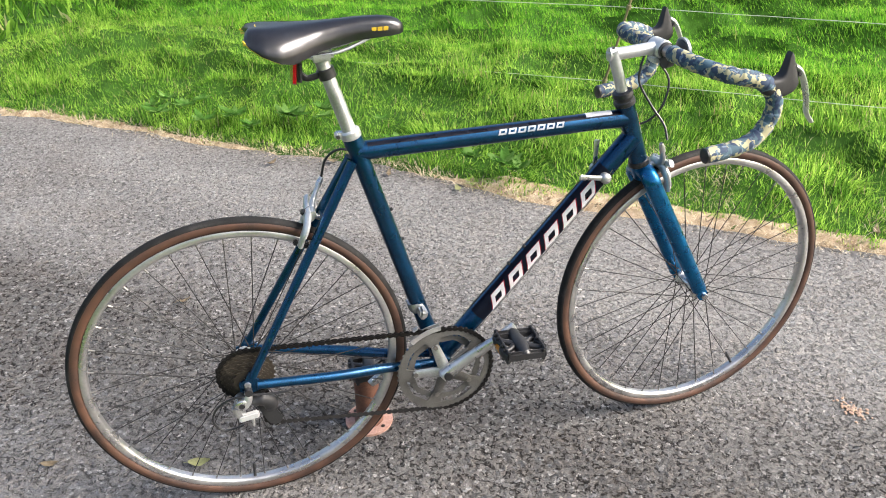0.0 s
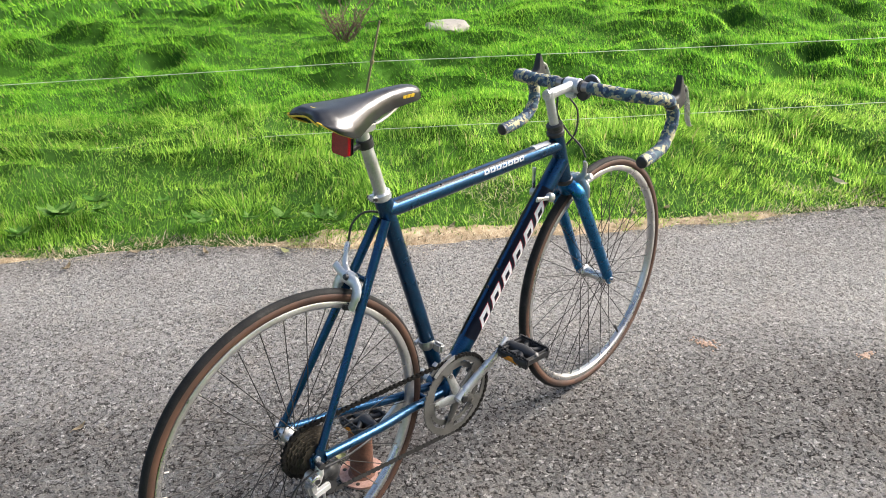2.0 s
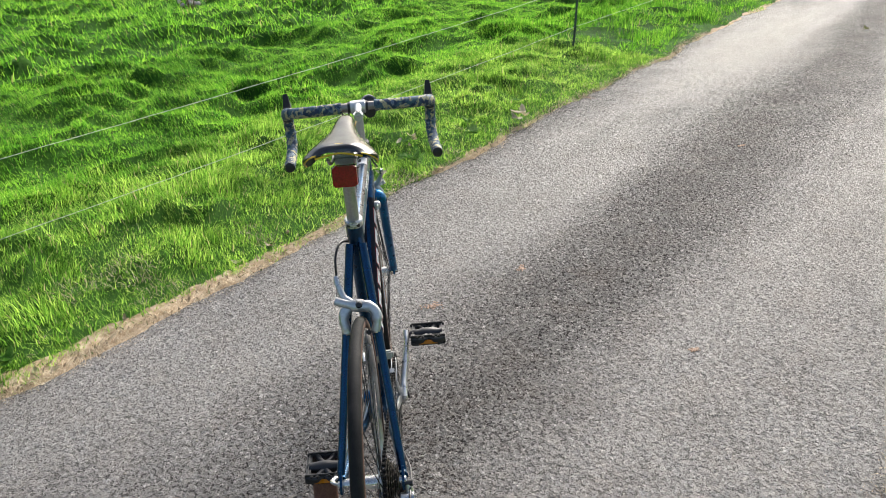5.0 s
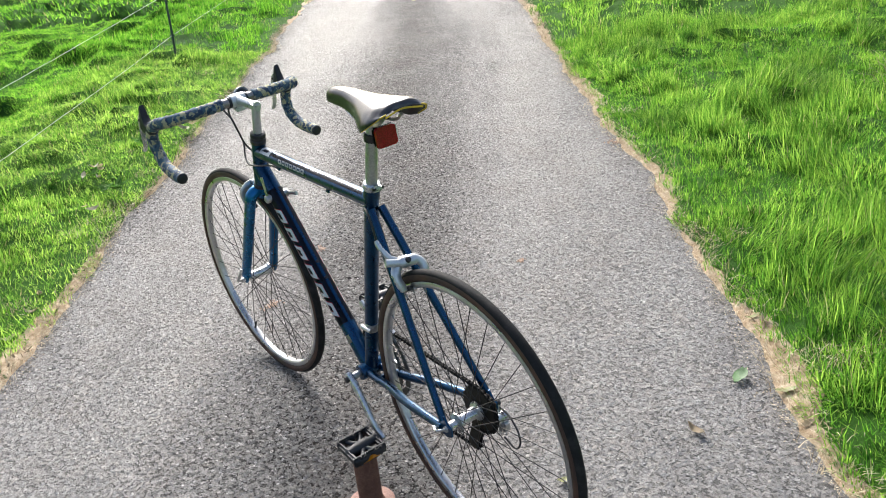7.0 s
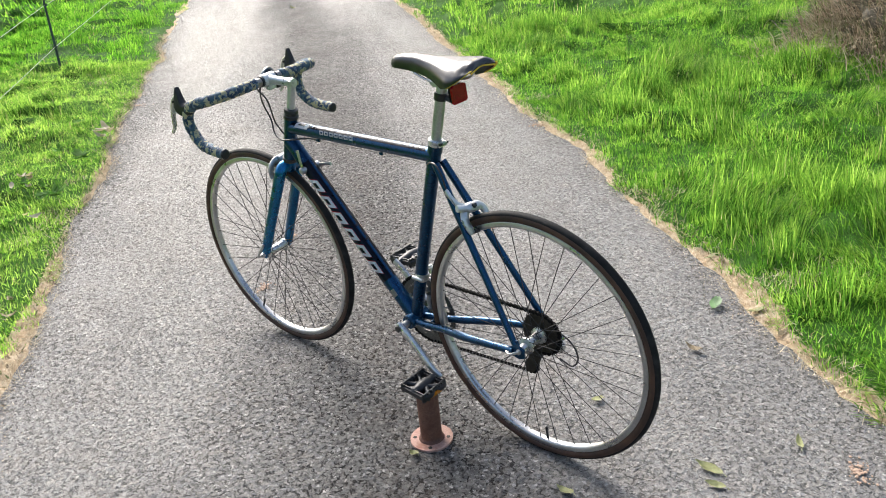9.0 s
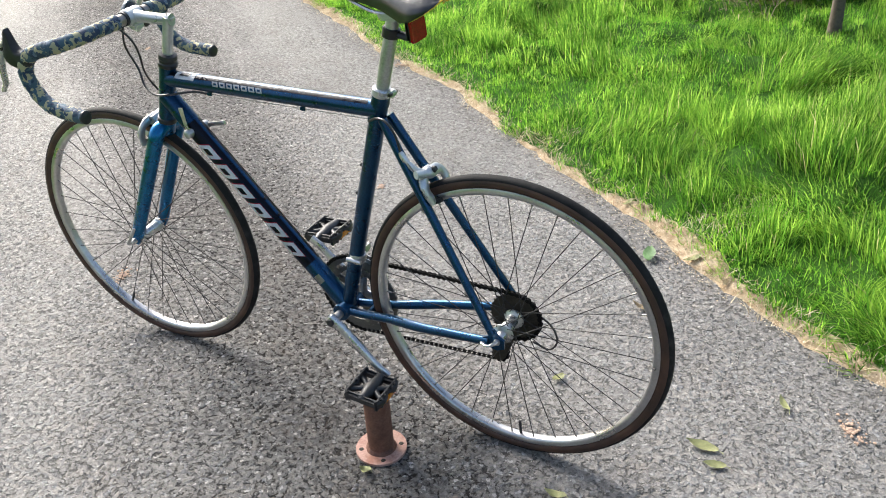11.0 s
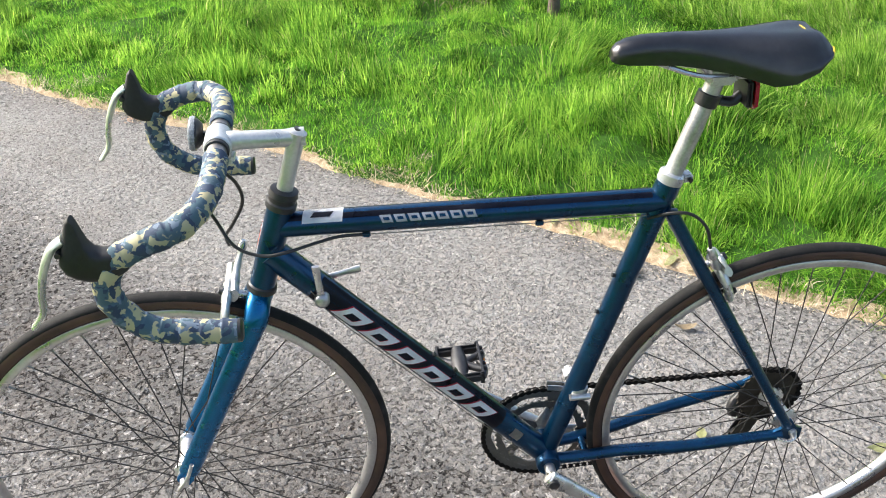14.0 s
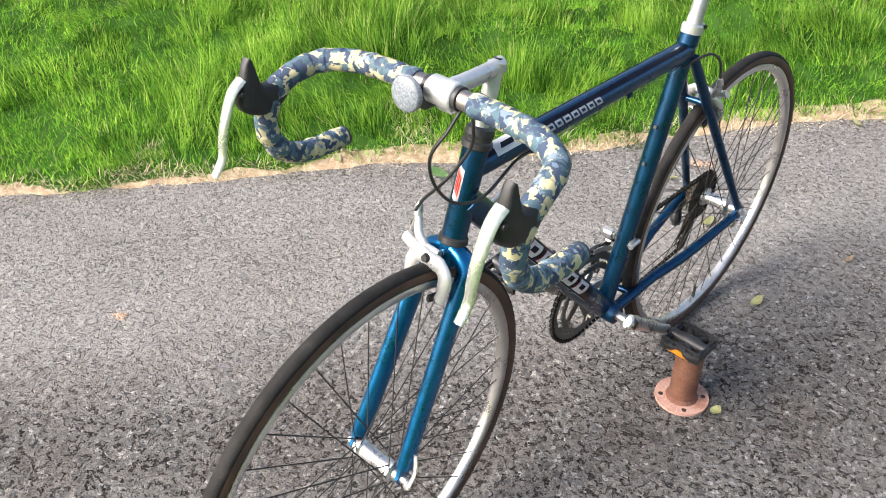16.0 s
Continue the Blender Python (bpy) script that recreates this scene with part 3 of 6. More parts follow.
rim = np.maximum(pv - edge_left(pu), edge_right(pu) - pv)
bare_soil = 1 - ease(rim - grass_line(pu, pv), -0.02, 0.05)
ground_mesh.attributes.new("soil", "FLOAT", "POINT").data.foreach_set("value", bare_soil.astype(np.float32))
ground_mesh.attributes.new("meadow", "FLOAT", "POINT").data.foreach_set("value", ease(pv - edge_left(pu), 1.2, 1.9).astype(np.float32))
ground = tagged(mesh_part("ground", ground_mesh, TURF, smooth=180), "hummocky green pasture and verges with sandy rims by the lane", "ground", kind="structure")

road_u = spread((-60, -6, 3), (-6, 14, 0.25), (14, 61, 3))
road_v = np.linspace(0.1, 3.4, 34)
road_mesh = sheet("road", road_u, road_v, lambda u, v: 0.006 * (1 - ((v - 1.74) / 1.3) ** 2) - 0.004 + 0.004 * (noise2(u, v, 0.8, 31) - 0.5))
road = tagged(mesh_part("road", road_mesh, ASPHALT, smooth=180), "narrow worn grey asphalt lane between grass verges", "road", kind="structure")

# ---- grass ----
rng = np.random.default_rng(7)


def blades(name, u, v, length, width, lean, material, label, category="grass", z=None, turn=None, steps=(0.0, 0.55, 1.0), droop=0.55):
    """Many separate blades as one mesh: each is an arching strip that ends in a point."""
    n = len(u)
    x, y = to_world(u, v)
    z = (ground_height(u, v) if z is None else z) - 0.006
    if turn is None:
        turn = 9.0 * noise2(u, v, 0.22, 71) + rng.normal(0, 1.5, n)
    way = np.stack([np.cos(turn), np.sin(turn)], -1)
    twist = rng.uniform(-1.0, 1.0, n)
    side = np.stack([-np.sin(turn), np.cos(turn)], -1) * np.cos(twist)[:, None] + way * np.sin(twist)[:, None]
    half = np.concatenate([side * (width / 2)[:, None], np.zeros((n, 1))], -1)
    base = np.stack([x, y, z], -1)
    rows = []
    for t in steps:
        out, up = lean * length * t ** 1.5, length * (t - droop * lean ** 2 * t * t) * np.sqrt(np.clip(1 - 0.45 * lean ** 2, 0, 1))
        at = base + np.concatenate([way * out[:, None], up[:, None]], -1)
        rows += [at] if t == 1.0 else [at - half * (1 - 0.5 * t), at + half * (1 - 0.5 * t)]
    m = len(rows)
    verts = np.stack(rows, 1).reshape(-1, 3)
    k = (np.arange(n) * m)[:, None]
    quads = [k + [j, j + 1, j + 3, j + 2] for j in range(0, m - 3, 2)]
    faces = np.concatenate(quads + [k + [m - 3, m - 2, m - 1]], 1)
    counts = np.tile([4] * len(quads) + [3], n)
    mesh = from_arrays(name, verts, faces.ravel(), counts)
    return tagged(mesh_part(name, mesh, material, smooth=0), label, category, kind="stuff")


def scatter(count, u0, u1, v0, v1):
    return rng.uniform(u0, u1, count), rng.uniform(v0, v1, count)


def verge_out(u, v):
    """How far a place lies outside the lane."""
    return np.maximum(v - edge_left(u), edge_right(u) - v)


def tufts(u0, u1, v0, v1, count, each, radius, size, width, label, material, steps=(0.0, 0.55, 1.0), lay=0.75, rim=0.3):
    """Tufted grass: blades fan out of many tufts, which lean together in drifts and leave dark gaps."""
    cu, cv = scatter(count, u0, u1, v0, v1)
    keep = verge_out(cu, cv) > grass_line(cu, cv)
    cu, cv = cu[keep], cv[keep]
    n = len(cu)
    grow = rng.uniform(0.6, 1.2, n) * (0.3 + 1.25 * ease(noise2(cu, cv, 0.24, 42) * 0.75 + noise2(cu, cv, 0.7, 47) * 0.25, 0.2, 0.8)) * (0.45 + 0.55 * ease(verge_out(cu, cv), 0.0, rim)) * (0.4 + 0.6 * ease(np.hypot(cu - 0.83, cv + 1.38), 0.12, 0.4))
    drift = 2 * math.pi * 1.6 * noise2(cu, cv, 0.45, 44) + rng.normal(0, 0.4, n)
    lie = lay * (0.15 + 0.85 * ease(noise2(cu, cv, 0.26, 45), 0.2, 0.75)) * rng.uniform(0.5, 1.1, n)
    own = np.repeat(np.arange(n), each)
    far = np.sqrt(rng.uniform(0, 1, len(own)))
    a = rng.uniform(0, 2 * math.pi, len(own))
    reach = radius * (0.55 + 0.45 * grow[own]) * far
    u, v = cu[own] + reach * np.cos(a), cv[own] + reach * np.sin(a)
    ok = verge_out(u, v) > grass_line(u, v) - 0.03
    own, far, a, u, v = own[ok], far[ok], a[ok], u[ok], v[ok]
    turn_a = a + ROAD_ANGLE
    dx = 0.42 * far * np.cos(turn_a) + lie[own] * np.cos(drift[own]) + rng.normal(0, 0.19, len(own))
    dy = 0.42 * far * np.sin(turn_a) + lie[own] * np.sin(drift[own]) + rng.normal(0, 0.19, len(own))
    lean = np.clip(np.hypot(dx, dy), 0.05, 0.96)
    length = size * grow[own] * rng.uniform(0.45, 1.25, len(own)) * (1.05 - 0.35 * far)
    return blades("verge_grass", u, v, length, width * rng.uniform(0.6, 1.35, len(own)), lean, material, label, turn=np.arctan2(dy, dx), steps=steps)


def undergrowth(u0, u1, v0, v1, count, size, width, label, material):
    """Short blades between the tufts."""
    u, v = scatter(count, u0, u1, v0, v1)
    keep = verge_out(u, v) > grass_line(u, v) - 0.01
    u, v = u[keep], v[keep]
    return blades("verge_grass", u, v, size * rng.uniform(0.3, 1.3, len(u)), width * rng.uniform(0.7, 1.3, len(u)), np.clip(rng.normal(0.6, 0.25, len(u)), 0.1, 0.96), material, label, steps=(0.0, 1.0))


tufts(-3.2, 4.6, -2.6, 0.5, 8100, 28, 0.042, 0.12, 0.0038, "long bright green lush grass on the verge", LUSH, (0.0, 0.5, 1.0), 1.0, 0.38)
# lighter tufts mixed in where the far verge should look sunlit
tufts(-3.2, 0.3, -2.6, -0.35, 1300, 26, 0.045, 0.115, 0.004, "lush grass further from the lane, sunlight put into its paler colour", SUNLIT_LUSH, (0.0, 0.5, 1.0), 0.8)
tufts(-3.2, 0.0, -2.6, -0.7, 1700, 26, 0.045, 0.115, 0.004, "lush grass round the young tree, sunlight put into its paler colour", SUNLIT_LUSH, (0.0, 0.5, 1.0), 0.8)
undergrowth(-3.2, 4.6, -1.9, 0.5, 95000, 0.06, 0.0036, "short green grass at the foot of the lush verge", PASTURE)
tufts(4.6, 17.0, -4.5, 0.5, 5200, 16, 0.085, 0.115, 0.008, "long bright green lush grass along the lane", LUSH)
tufts(-4.0, 5.5, 2.95, 4.6, 6300, 25, 0.047, 0.062, 0.004, "tufted green grass between lane and wire fence", VERGE, (0.0, 0.5, 1.0), 1.15, 0.3)
undergrowth(-4.0, 5.5, 3.0, 4.6, 100000, 0.05, 0.004, "short green grass between lane and wire fence", VERGE)
tufts(5.5, 20.0, 2.9, 5.0, 4500, 14, 0.08, 0.09, 0.007, "green grass along the far edge of the lane", PASTURE)
tufts(-14.0, -3.2, -5.0, 0.5, 1600, 14, 0.16, 0.2, 0.02, "green grass on the verge further back", LUSH)
tufts(-14.0, -4.0, 3.0, 4.8, 900, 14, 0.16, 0.16, 0.02, "green grass by the lane further back", LUSH)


def pasture(u0, u1, v0, v1, count, size, width, label):
    """Matted pasture grass that lies over the tussocks."""
    u, v = scatter(count, u0, u1, v0, v1)
    lump = hummocks(u, v)
    length = size * (0.6 + 0.8 * lump) * rng.uniform(0.5, 1.25, len(u))
    lean = np.clip(rng.normal(0.6, 0.22, len(u)), 0.1, 0.96)
    turn = 2.6 + 2.2 * (noise2(u, v, 0.7, 72) - 0.5) + rng.normal(0, 0.9, len(u))
    return blades("pasture_grass", u, v, length, width * rng.uniform(0.7, 1.3, len(u)), lean, PASTURE, label, turn=turn, steps=(0.0, 1.0))


pasture(-8.0, -4.0, 4.4, 8.4, 14000, 0.06, 0.01, "hummocky green pasture grass further back")
pasture(-4.0, 9.0, 4.3, 7.6, 330000, 0.052, 0.0055, "hummocky green pasture grass behind the wire fence")
pasture(9.0, 26.0, 4.4, 20.0, 110000, 0.1, 0.02, "far hummocky green pasture grass")
pasture(-10.0, 9.0, 7.5, 20.0, 150000, 0.1, 0.017, "hummocky green pasture grass further out")
pasture(-14.0, 60.0, 20.0, 60.0, 35000, 0.16, 0.07, "distant hummocky green pasture grass")
pasture(26.0, 60.0, 3.8, 20.0, 20000, 0.14, 0.06, "distant green grass along the lane")

# ---- the bicycle ----
LEAN_ANGLE = 1.5
BIKE = Matrix.Translation((-0.366, 1.573, 0.004)) @ pose(0, 0, 0, 0, 0, 18.14) @ pose(0, 0, 0, -LEAN_ANGLE)
bicycle = new("bicycle")
bicycle.matrix_basis = BIKE
tagged(bicycle, "teal-blue steel road bicycle with gum-wall tyres, propped by its pedal", "bicycle")

REAR = V(0, 0, 0.336)
FRONT = V(1.026, 0, 0.338)
BB = V(0.413, 0, 0.269)
SEAT = V(0.2625, 0, 0.801)
HEAD_TOP, HEAD_LOW = V(0.8155, 0, 0.806), V(0.857, 0, 0.678)
AXIS = (HEAD_TOP - HEAD_LOW).normalized()
STEER = Matrix.Translation(HEAD_LOW) @ Matrix.Rotation(radians(3.0), 4, AXIS) @ Matrix.Translation(-HEAD_LOW)


def on_axis(z):
    return HEAD_LOW + AXIS * ((z - HEAD_LOW.z) / AXIS.z)


# the main tubes carry the transfers
bike_frame = part("frame", lathe([(0.0195, -0.036), (0.021, -0.034), (0.021, 0.034), (0.0195, 0.036)], 28, at=BB), PAINT, bicycle, "metallic teal-blue frame")
TT0, TT1 = V(0.267, 0, 0.777), V(0.825, 0, 0.776)
DT0, DT1 = V(0.84, 0, 0.7345), V(0.4245, 0, 0.281)
part("top_tube", bar([TT0, TT1], 0.0182, 24), PAINT, bike_frame)
part("down_tube", bar([DT0, DT1], 0.0218, 28), PAINT, bike_frame)
part("seat_tube", bar([SEAT, BB], 0.0172, 24), PAINT, bike_frame)
part("head_tube", bar([HEAD_TOP, HEAD_LOW], 0.0188, 24), PAINT, bike_frame)
lug = bar([SEAT + V(0.004, 0, -0.014), SEAT + V(-0.002, 0, 0.006)], [0.0188, 0.0182], 24)
part("seat_lug", lug, PAINT, bike_frame)
for s in (-1, 1):
    top = V(0.256, 0.013 * s, 0.762)
    part("seat_stay", bar([top, V(0.203, 0.024 * s, 0.672), V(0.012, 0.064 * s, 0.352)], [0.0098, 0.0098, 0.0082], 16), PAINT, bike_frame)
    part("chain_stay", bar(curve_points([V(0.398, 0.019 * s, 0.269), V(0.34, 0.024 * s, 0.2765), V(0.28, 0.0295 * s, 0.287), V(0.18, 0.048 * s, 0.304), V(0.018, 0.064 * s, 0.331)], 5),
                           [0.0105] * 11 + [0.0112] * 4 + [0.0105] * 3 + [0.0098] * 3, 16), PAINT, bike_frame)
    drop = [(-0.016, 0.322), (0.0, 0.314), (0.016, 0.318), (0.034, 0.322), (0.034, 0.338), (0.02, 0.346), (0.018, 0.364), (0.006, 0.364), (-0.004, 0.348), (-0.016, 0.342)]
    part("dropout", plate(drop, 0.0615 * s, 0.0665 * s), PAINT, bike_frame)
part("brake_bridge", bar([V(0.191, -0.026, 0.652), V(0.191, 0.026, 0.652)], 0.0065, 12), PAINT, bike_frame)
part("stay_bridge", bar([V(0.345, -0.022, 0.276), V(0.345, 0.022, 0.276)], 0.007, 12), PAINT, bike_frame)
for x in (0.7, 0.45, 0.285):
    part("cable_guide", block((0.012, 0.007, 0.008), (x, 0.009, 0.7565), bevel=0.0015), PAINT, bike_frame)
for f in (0.52, 0.6):
    at = DT0.lerp(DT1, f)
    up = V(-(DT1 - DT0).z, 0, (DT1 - DT0).x).normalized()
    up = up if up.z > 0 else -up
    part("bottle_boss", bar([at + up * 0.02, at + up * 0.026], 0.004, 10), BLACK, bike_frame)
for f in (0.3, 0.43):
    at = SEAT.lerp(BB, f)
    part("bottle_boss", bar([at + V(0.0155, 0, 0.004), at + V(0.0215, 0, 0.006)], 0.0035, 10), BLACK, bike_frame)


def wrap_into(bm, start, end, radius, a0, a1, s0, s1, skew=0.0, lift=0.0006):
    """Lays a thin patch round a tube: between the angles a0 and a1 (0 is up in the frame's plane, positive towards the left
    side) and from s0 to s1 along it; skew shifts the a1 edge along the tube."""
    way = (end - start).normalized()
    up = V(0, 1, 0).cross(way)
    up = up if up.z > 0 else -up
    rows = []
    for i in range(7):
        f = i / 6
        ang = radians(a0 + (a1 - a0) * f)
        out = up * math.cos(ang) + V(0, 1, 0) * math.sin(ang)
        rows.append([bm.verts.new(start + way * (at + skew * f) + out * (radius + lift)) for at in (s0, s1)])
    faces = [bm.faces.new((a[0], a[1], b[1], b[0])) for a, b in zip(rows, rows[1:])]
    bmesh.ops.solidify(bm, geom=faces, thickness=0.0004)


def wrap(name, start, end, radius, a0, a1, s0, s1, material, label="", skew=0.0, lift=0.0006):
    bm = bmesh.new()
    wrap_into(bm, start, end, radius, a0, a1, s0, s1, skew, lift)
    return part(name, bm, material, bike_frame, label)


def hollow_mark(name, start, end, radius, a0, a1, s0, s1, stroke, material, label, skew, lift):
    """A slanted hollow mark: two slanted bars, joined along both edges."""
    bm = bmesh.new()
    f = min(0.3, stroke * 0.9 / (radius * abs(radians(a1 - a0))))
    wrap_into(bm, start, end, radius, a0, a1, s0, s0 + stroke, skew, lift)
    wrap_into(bm, start, end, radius, a0, a1, s1 - stroke, s1, skew, lift)
    for g0, g1 in ((0.0, f), (1 - f, 1.0)):
        wrap_into(bm, start, end, radius, a0 + (a1 - a0) * g0, a0 + (a1 - a0) * g1, s0 + stroke + skew * g0, s1 - stroke + skew * g0, skew * (g1 - g0), lift)
    return part(name, bm, material, bike_frame, label)


# maker's marks on the tubes: plain slanted shapes in the colours of the transfers
for s in (-1, 1):
    wrap("dark_panel", DT0, DT1, 0.0218, 128 * s, 12 * s, 0.085, 0.5, NAVY, "dark navy panel behind the marks", lift=0.0003)
    lean = -0.0235 if s < 0 else 0.0235
    for k in range(6):
        a = 0.131 + 0.0575 * k + (0.009 if s < 0 else -0.004)
        hollow_mark("mark_edging", DT0, DT1, 0.0218, 119 * s, 45 * s, a - 0.0025, a + 0.0425, 0.0125, RED, "dark red edging of a slanted mark", lean * 1.03, 0.0007)
        hollow_mark("mark", DT0, DT1, 0.0218, 119 * s, 48 * s, a, a + 0.041, 0.0105, WHITE, "plain white slanted hollow mark", lean, 0.0012)
    wrap("pinstripe", DT0, DT1, 0.0218, 132 * s, 129 * s, 0.09, 0.5, SILVER_TRIM, "silver pinstripe")
    for k in range(7):
        a = 0.275 + 0.0198 * k
        hollow_mark("small_mark", TT0, TT1, 0.0182, 80 * s, 46 * s, a, a + 0.0155, 0.0036, SILVER_TRIM, "plain silver hollow mark", 0.004, 0.0009)
wrap("sticker", TT0, TT1, 0.0182, -38, 62, 0.461, 0.517, WHITE, "worn white sticker", 0.004)
wrap("sticker_print", TT0, TT1, 0.0182, 12, 38, 0.476, 0.503, NAVY, "dark smudged print", 0.006, lift=0.0012)
wrap("seat_tube_sticker", DT0, DT1, 0.0218, 55, 100, 0.53, 0.552, DULL_ALLOY, "small silver sticker", 0.0)
for k in range(3):
    wrap("head_badge", HEAD_TOP, HEAD_LOW, 0.0188, -14 + 9 * k, -7 + 9 * k, 0.03 + 0.004 * k, 0.06 + 0.004 * k, BADGE, "orange-red slanted badge bar", 0.006, lift=0.001)
wrap("badge_edging", HEAD_TOP, HEAD_LOW, 0.0188, -19, 17, 0.024, 0.075, SILVER_TRIM, "thin silver badge edging", 0.008, lift=0.0004)
for s in (-1, 1):
    wrap("top_band", TT0, TT1, 0.0182, 20 * s, 48 * s, 0.02, 0.54, NAVY, "dark navy band on the tube's upper side", 0.0, lift=0.0003)

# saddle clamp, post and saddle
AXIS_S = (SEAT - BB).normalized()
post_top = SEAT + AXIS_S * 0.171
seatpost = part("seatpost", bar([SEAT - AXIS_S * 0.02, SEAT + AXIS_S * 0.1, SEAT + AXIS_S * 0.103, post_top], [0.0132, 0.0132, 0.0126, 0.0126], 24), DULL_ALLOY, bicycle, "scuffed silver seatpost")
clamp = part("seat_clamp", bar([SEAT + AXIS_S * 0.004, SEAT + AXIS_S * 0.007, SEAT + AXIS_S * 0.019, SEAT + AXIS_S * 0.022], [0.0175, 0.0192, 0.0192, 0.0165], 24), WHITE_ALLOY, bicycle, "silver seat clamp")
part("clamp_ear", block((0.016, 0.02, 0.013), SEAT + V(-0.0255, 0, 0.012), bevel=0.003), WHITE_ALLOY, clamp)
part("clamp_bolt", bar([SEAT + V(-0.028, -0.014, 0.012), SEAT + V(-0.028, 0.014, 0.012)], 0.0035, 10), STEEL, clamp)


SADDLE = [  # along, half width, top, foot of the skirt
    (0.0, 0.044, 1.0165, 1.011), (0.008, 0.05, 1.0235, 1.0095), (0.03, 0.0605, 1.029, 1.004), (0.1, 0.0718, 1.0305, 0.99), (0.2, 0.0715, 1.028, 0.9755), (0.28, 0.063, 1.026, 0.97), (0.36, 0.052, 1.025, 0.975),
    (0.46, 0.039, 1.0245, 0.981), (0.58, 0.029, 1.025, 0.986), (0.7, 0.0235, 1.026, 0.99), (0.85, 0.021, 1.025, 0.9915), (0.93, 0.0195, 1.021, 0.992), (0.975, 0.016, 1.0155, 0.993), (1.0, 0.009, 1.008, 0.995)]


def saddle_rows():
    fine = []
    for a, b in zip(SADDLE, SADDLE[1:]):
        for k in range(3):
            f = k / 3
            fine.append(tuple(p + (q - p) * f for p, q in zip(a, b)))
    return fine + [SADDLE[-1]]


def saddle_x(s, y):
    """The tail is drawn in between two wings."""
    return 0.088 + 0.279 * s + 0.007 * max(0, 1 - s / 0.12) * math.exp(-(y / 0.03) ** 2)


def saddle_shape():
    bm = bmesh.new()
    rows = []
    for s, w, top, foot in saddle_rows():
        row = []
        round_off = min(0.005 + 0.017 * (w / 0.07) ** 1.4, (top - foot) * 0.8)
        dip = 0.005 * max(0, 1 - abs(s - 0.1) / 0.25)
        for j in range(25):
            t = -1 + 2 * j / 24
            a = abs(t)
            if a < 0.68:
                q = a / 0.68
                y = w * 0.84 * q
                z = top - round_off * q ** 2.6 - dip * math.exp(-(q * 2.4) ** 2)
            else:
                q = (a - 0.68) / 0.32
                y = w * (0.84 + 0.16 * math.sin(q * math.pi * 0.6))
                z = (top - round_off) + (foot - top + round_off) * q ** 1.15
            row.append(bm.verts.new((saddle_x(s, y), math.copysign(y, t), z)))
        rows.append(row)
    for a, b in zip(rows, rows[1:]):
        for j in range(24):
            bm.faces.new((a[j], a[j + 1], b[j + 1], b[j]))
    bm.faces.new(rows[-1])
    bmesh.ops.solidify(bm, geom=bm.faces[:], thickness=0.004)
    return bm


saddle = part("saddle", saddle_shape(), VINYL, bicycle, "black vinyl saddle with yellow edging", smooth=60)
tail = [V(saddle_x(0.0, 0.044 * q) + 0.0005, 0.044 * q, 1.0095 - 0.004 * abs(q) + 0.003 * (1 - q * q)) for q in [x / 8 for x in range(-8, 9)]]
part("tail_trim", bar(tail, 0.0019, 8, flat=0.6, side=(1, 0, 0)), YELLOW, saddle, "yellow tail trim")
for s in (-1, 1):
    edge = [V(saddle_x(st, w), s * w * 0.955, foot + 0.0005) for st, w, top, foot in saddle_rows()[:13]]
    part("edging", bar(edge, 0.0017, 8), YELLOW, saddle, "yellow edge trim")
    for q in range(3 if s < 0 else 0):
        part("saddle_mark", block((0.0085, 0.0012, 0.0075), (0.3125 + 0.0105 * q, s * 0.0213, 1.006), Euler((radians(-16 * s), 0, 0)).to_matrix(), 0.0004), YELLOW, saddle, "plain yellow mark")
    part("rail", bar(curve_points([V(0.14, s * 0.026, 0.988), V(0.158, s * 0.024, 0.974), V(0.2, s * 0.021, 0.97), V(0.255, s * 0.018, 0.974), V(0.32, s * 0.008, 0.995)], 4), 0.0035, 8), ALLOY, saddle, "bright steel rail")
oval = annulus([(0.0062 * math.cos(a), 0.0165 * math.sin(a)) for a in [k * math.pi / 16 for k in range(32)]], [(0.0042 * math.cos(a), 0.014 * math.sin(a)) for a in [k * math.pi / 16 for k in range(32)]], -0.0004, 0.0006)
part("saddle_mark", oval, YELLOW, saddle, "plain yellow oval mark", Matrix.Translation((0.118, 0, 1.0252)) @ pose(0, 0, 0, -90, 0, 0) @ pose(0, 0, 0, 0, 0, 3))
part("saddle_clamp", block((0.042, 0.05, 0.02), post_top + V(0.002, 0, 0.002), bevel=0.006), DULL_ALLOY, seatpost)

# rear reflector on its black band
at = SEAT + AXIS_S * 0.136
band = part("reflector_bracket", bar([at - AXIS_S * 0.0095, at - AXIS_S * 0.0085, at + AXIS_S * 0.0085, at + AXIS_S * 0.0095], [0.0145, 0.0165, 0.0165, 0.0145], 20), BLACK, bicycle, "black plastic clamp band")
part("bracket_arm", bar(curve_points([at + V(-0.012, 0, -0.002), at + V(-0.035, 0.0, -0.006), at + V(-0.048, 0, 0.004)], 4), 0.0075, 10, flat=0.7), BLACK, band)
refl_at = V(0.171, 0, 0.943)
part("reflector_back", block((0.008, 0.052, 0.042), refl_at + V(0.006, 0, 0), Euler((0, radians(6), 0)).to_matrix(), 0.004), BLACK, band)
refl = bmesh.new()
pts = [(-0.024, -0.017), (-0.017, -0.021), (0.02, -0.021), (0.024, -0.017), (0.024, 0.015), (0.017, 0.021), (-0.017, 0.021), (-0.024, 0.017)]
fa = [refl.verts.new((-0.006, y, z)) for y, z in pts]
fb = [refl.verts.new((0.0, y * 1.04, z * 1.04)) for y, z in pts]
refl.faces.new(fa)
refl.faces.new(fb[::-1])
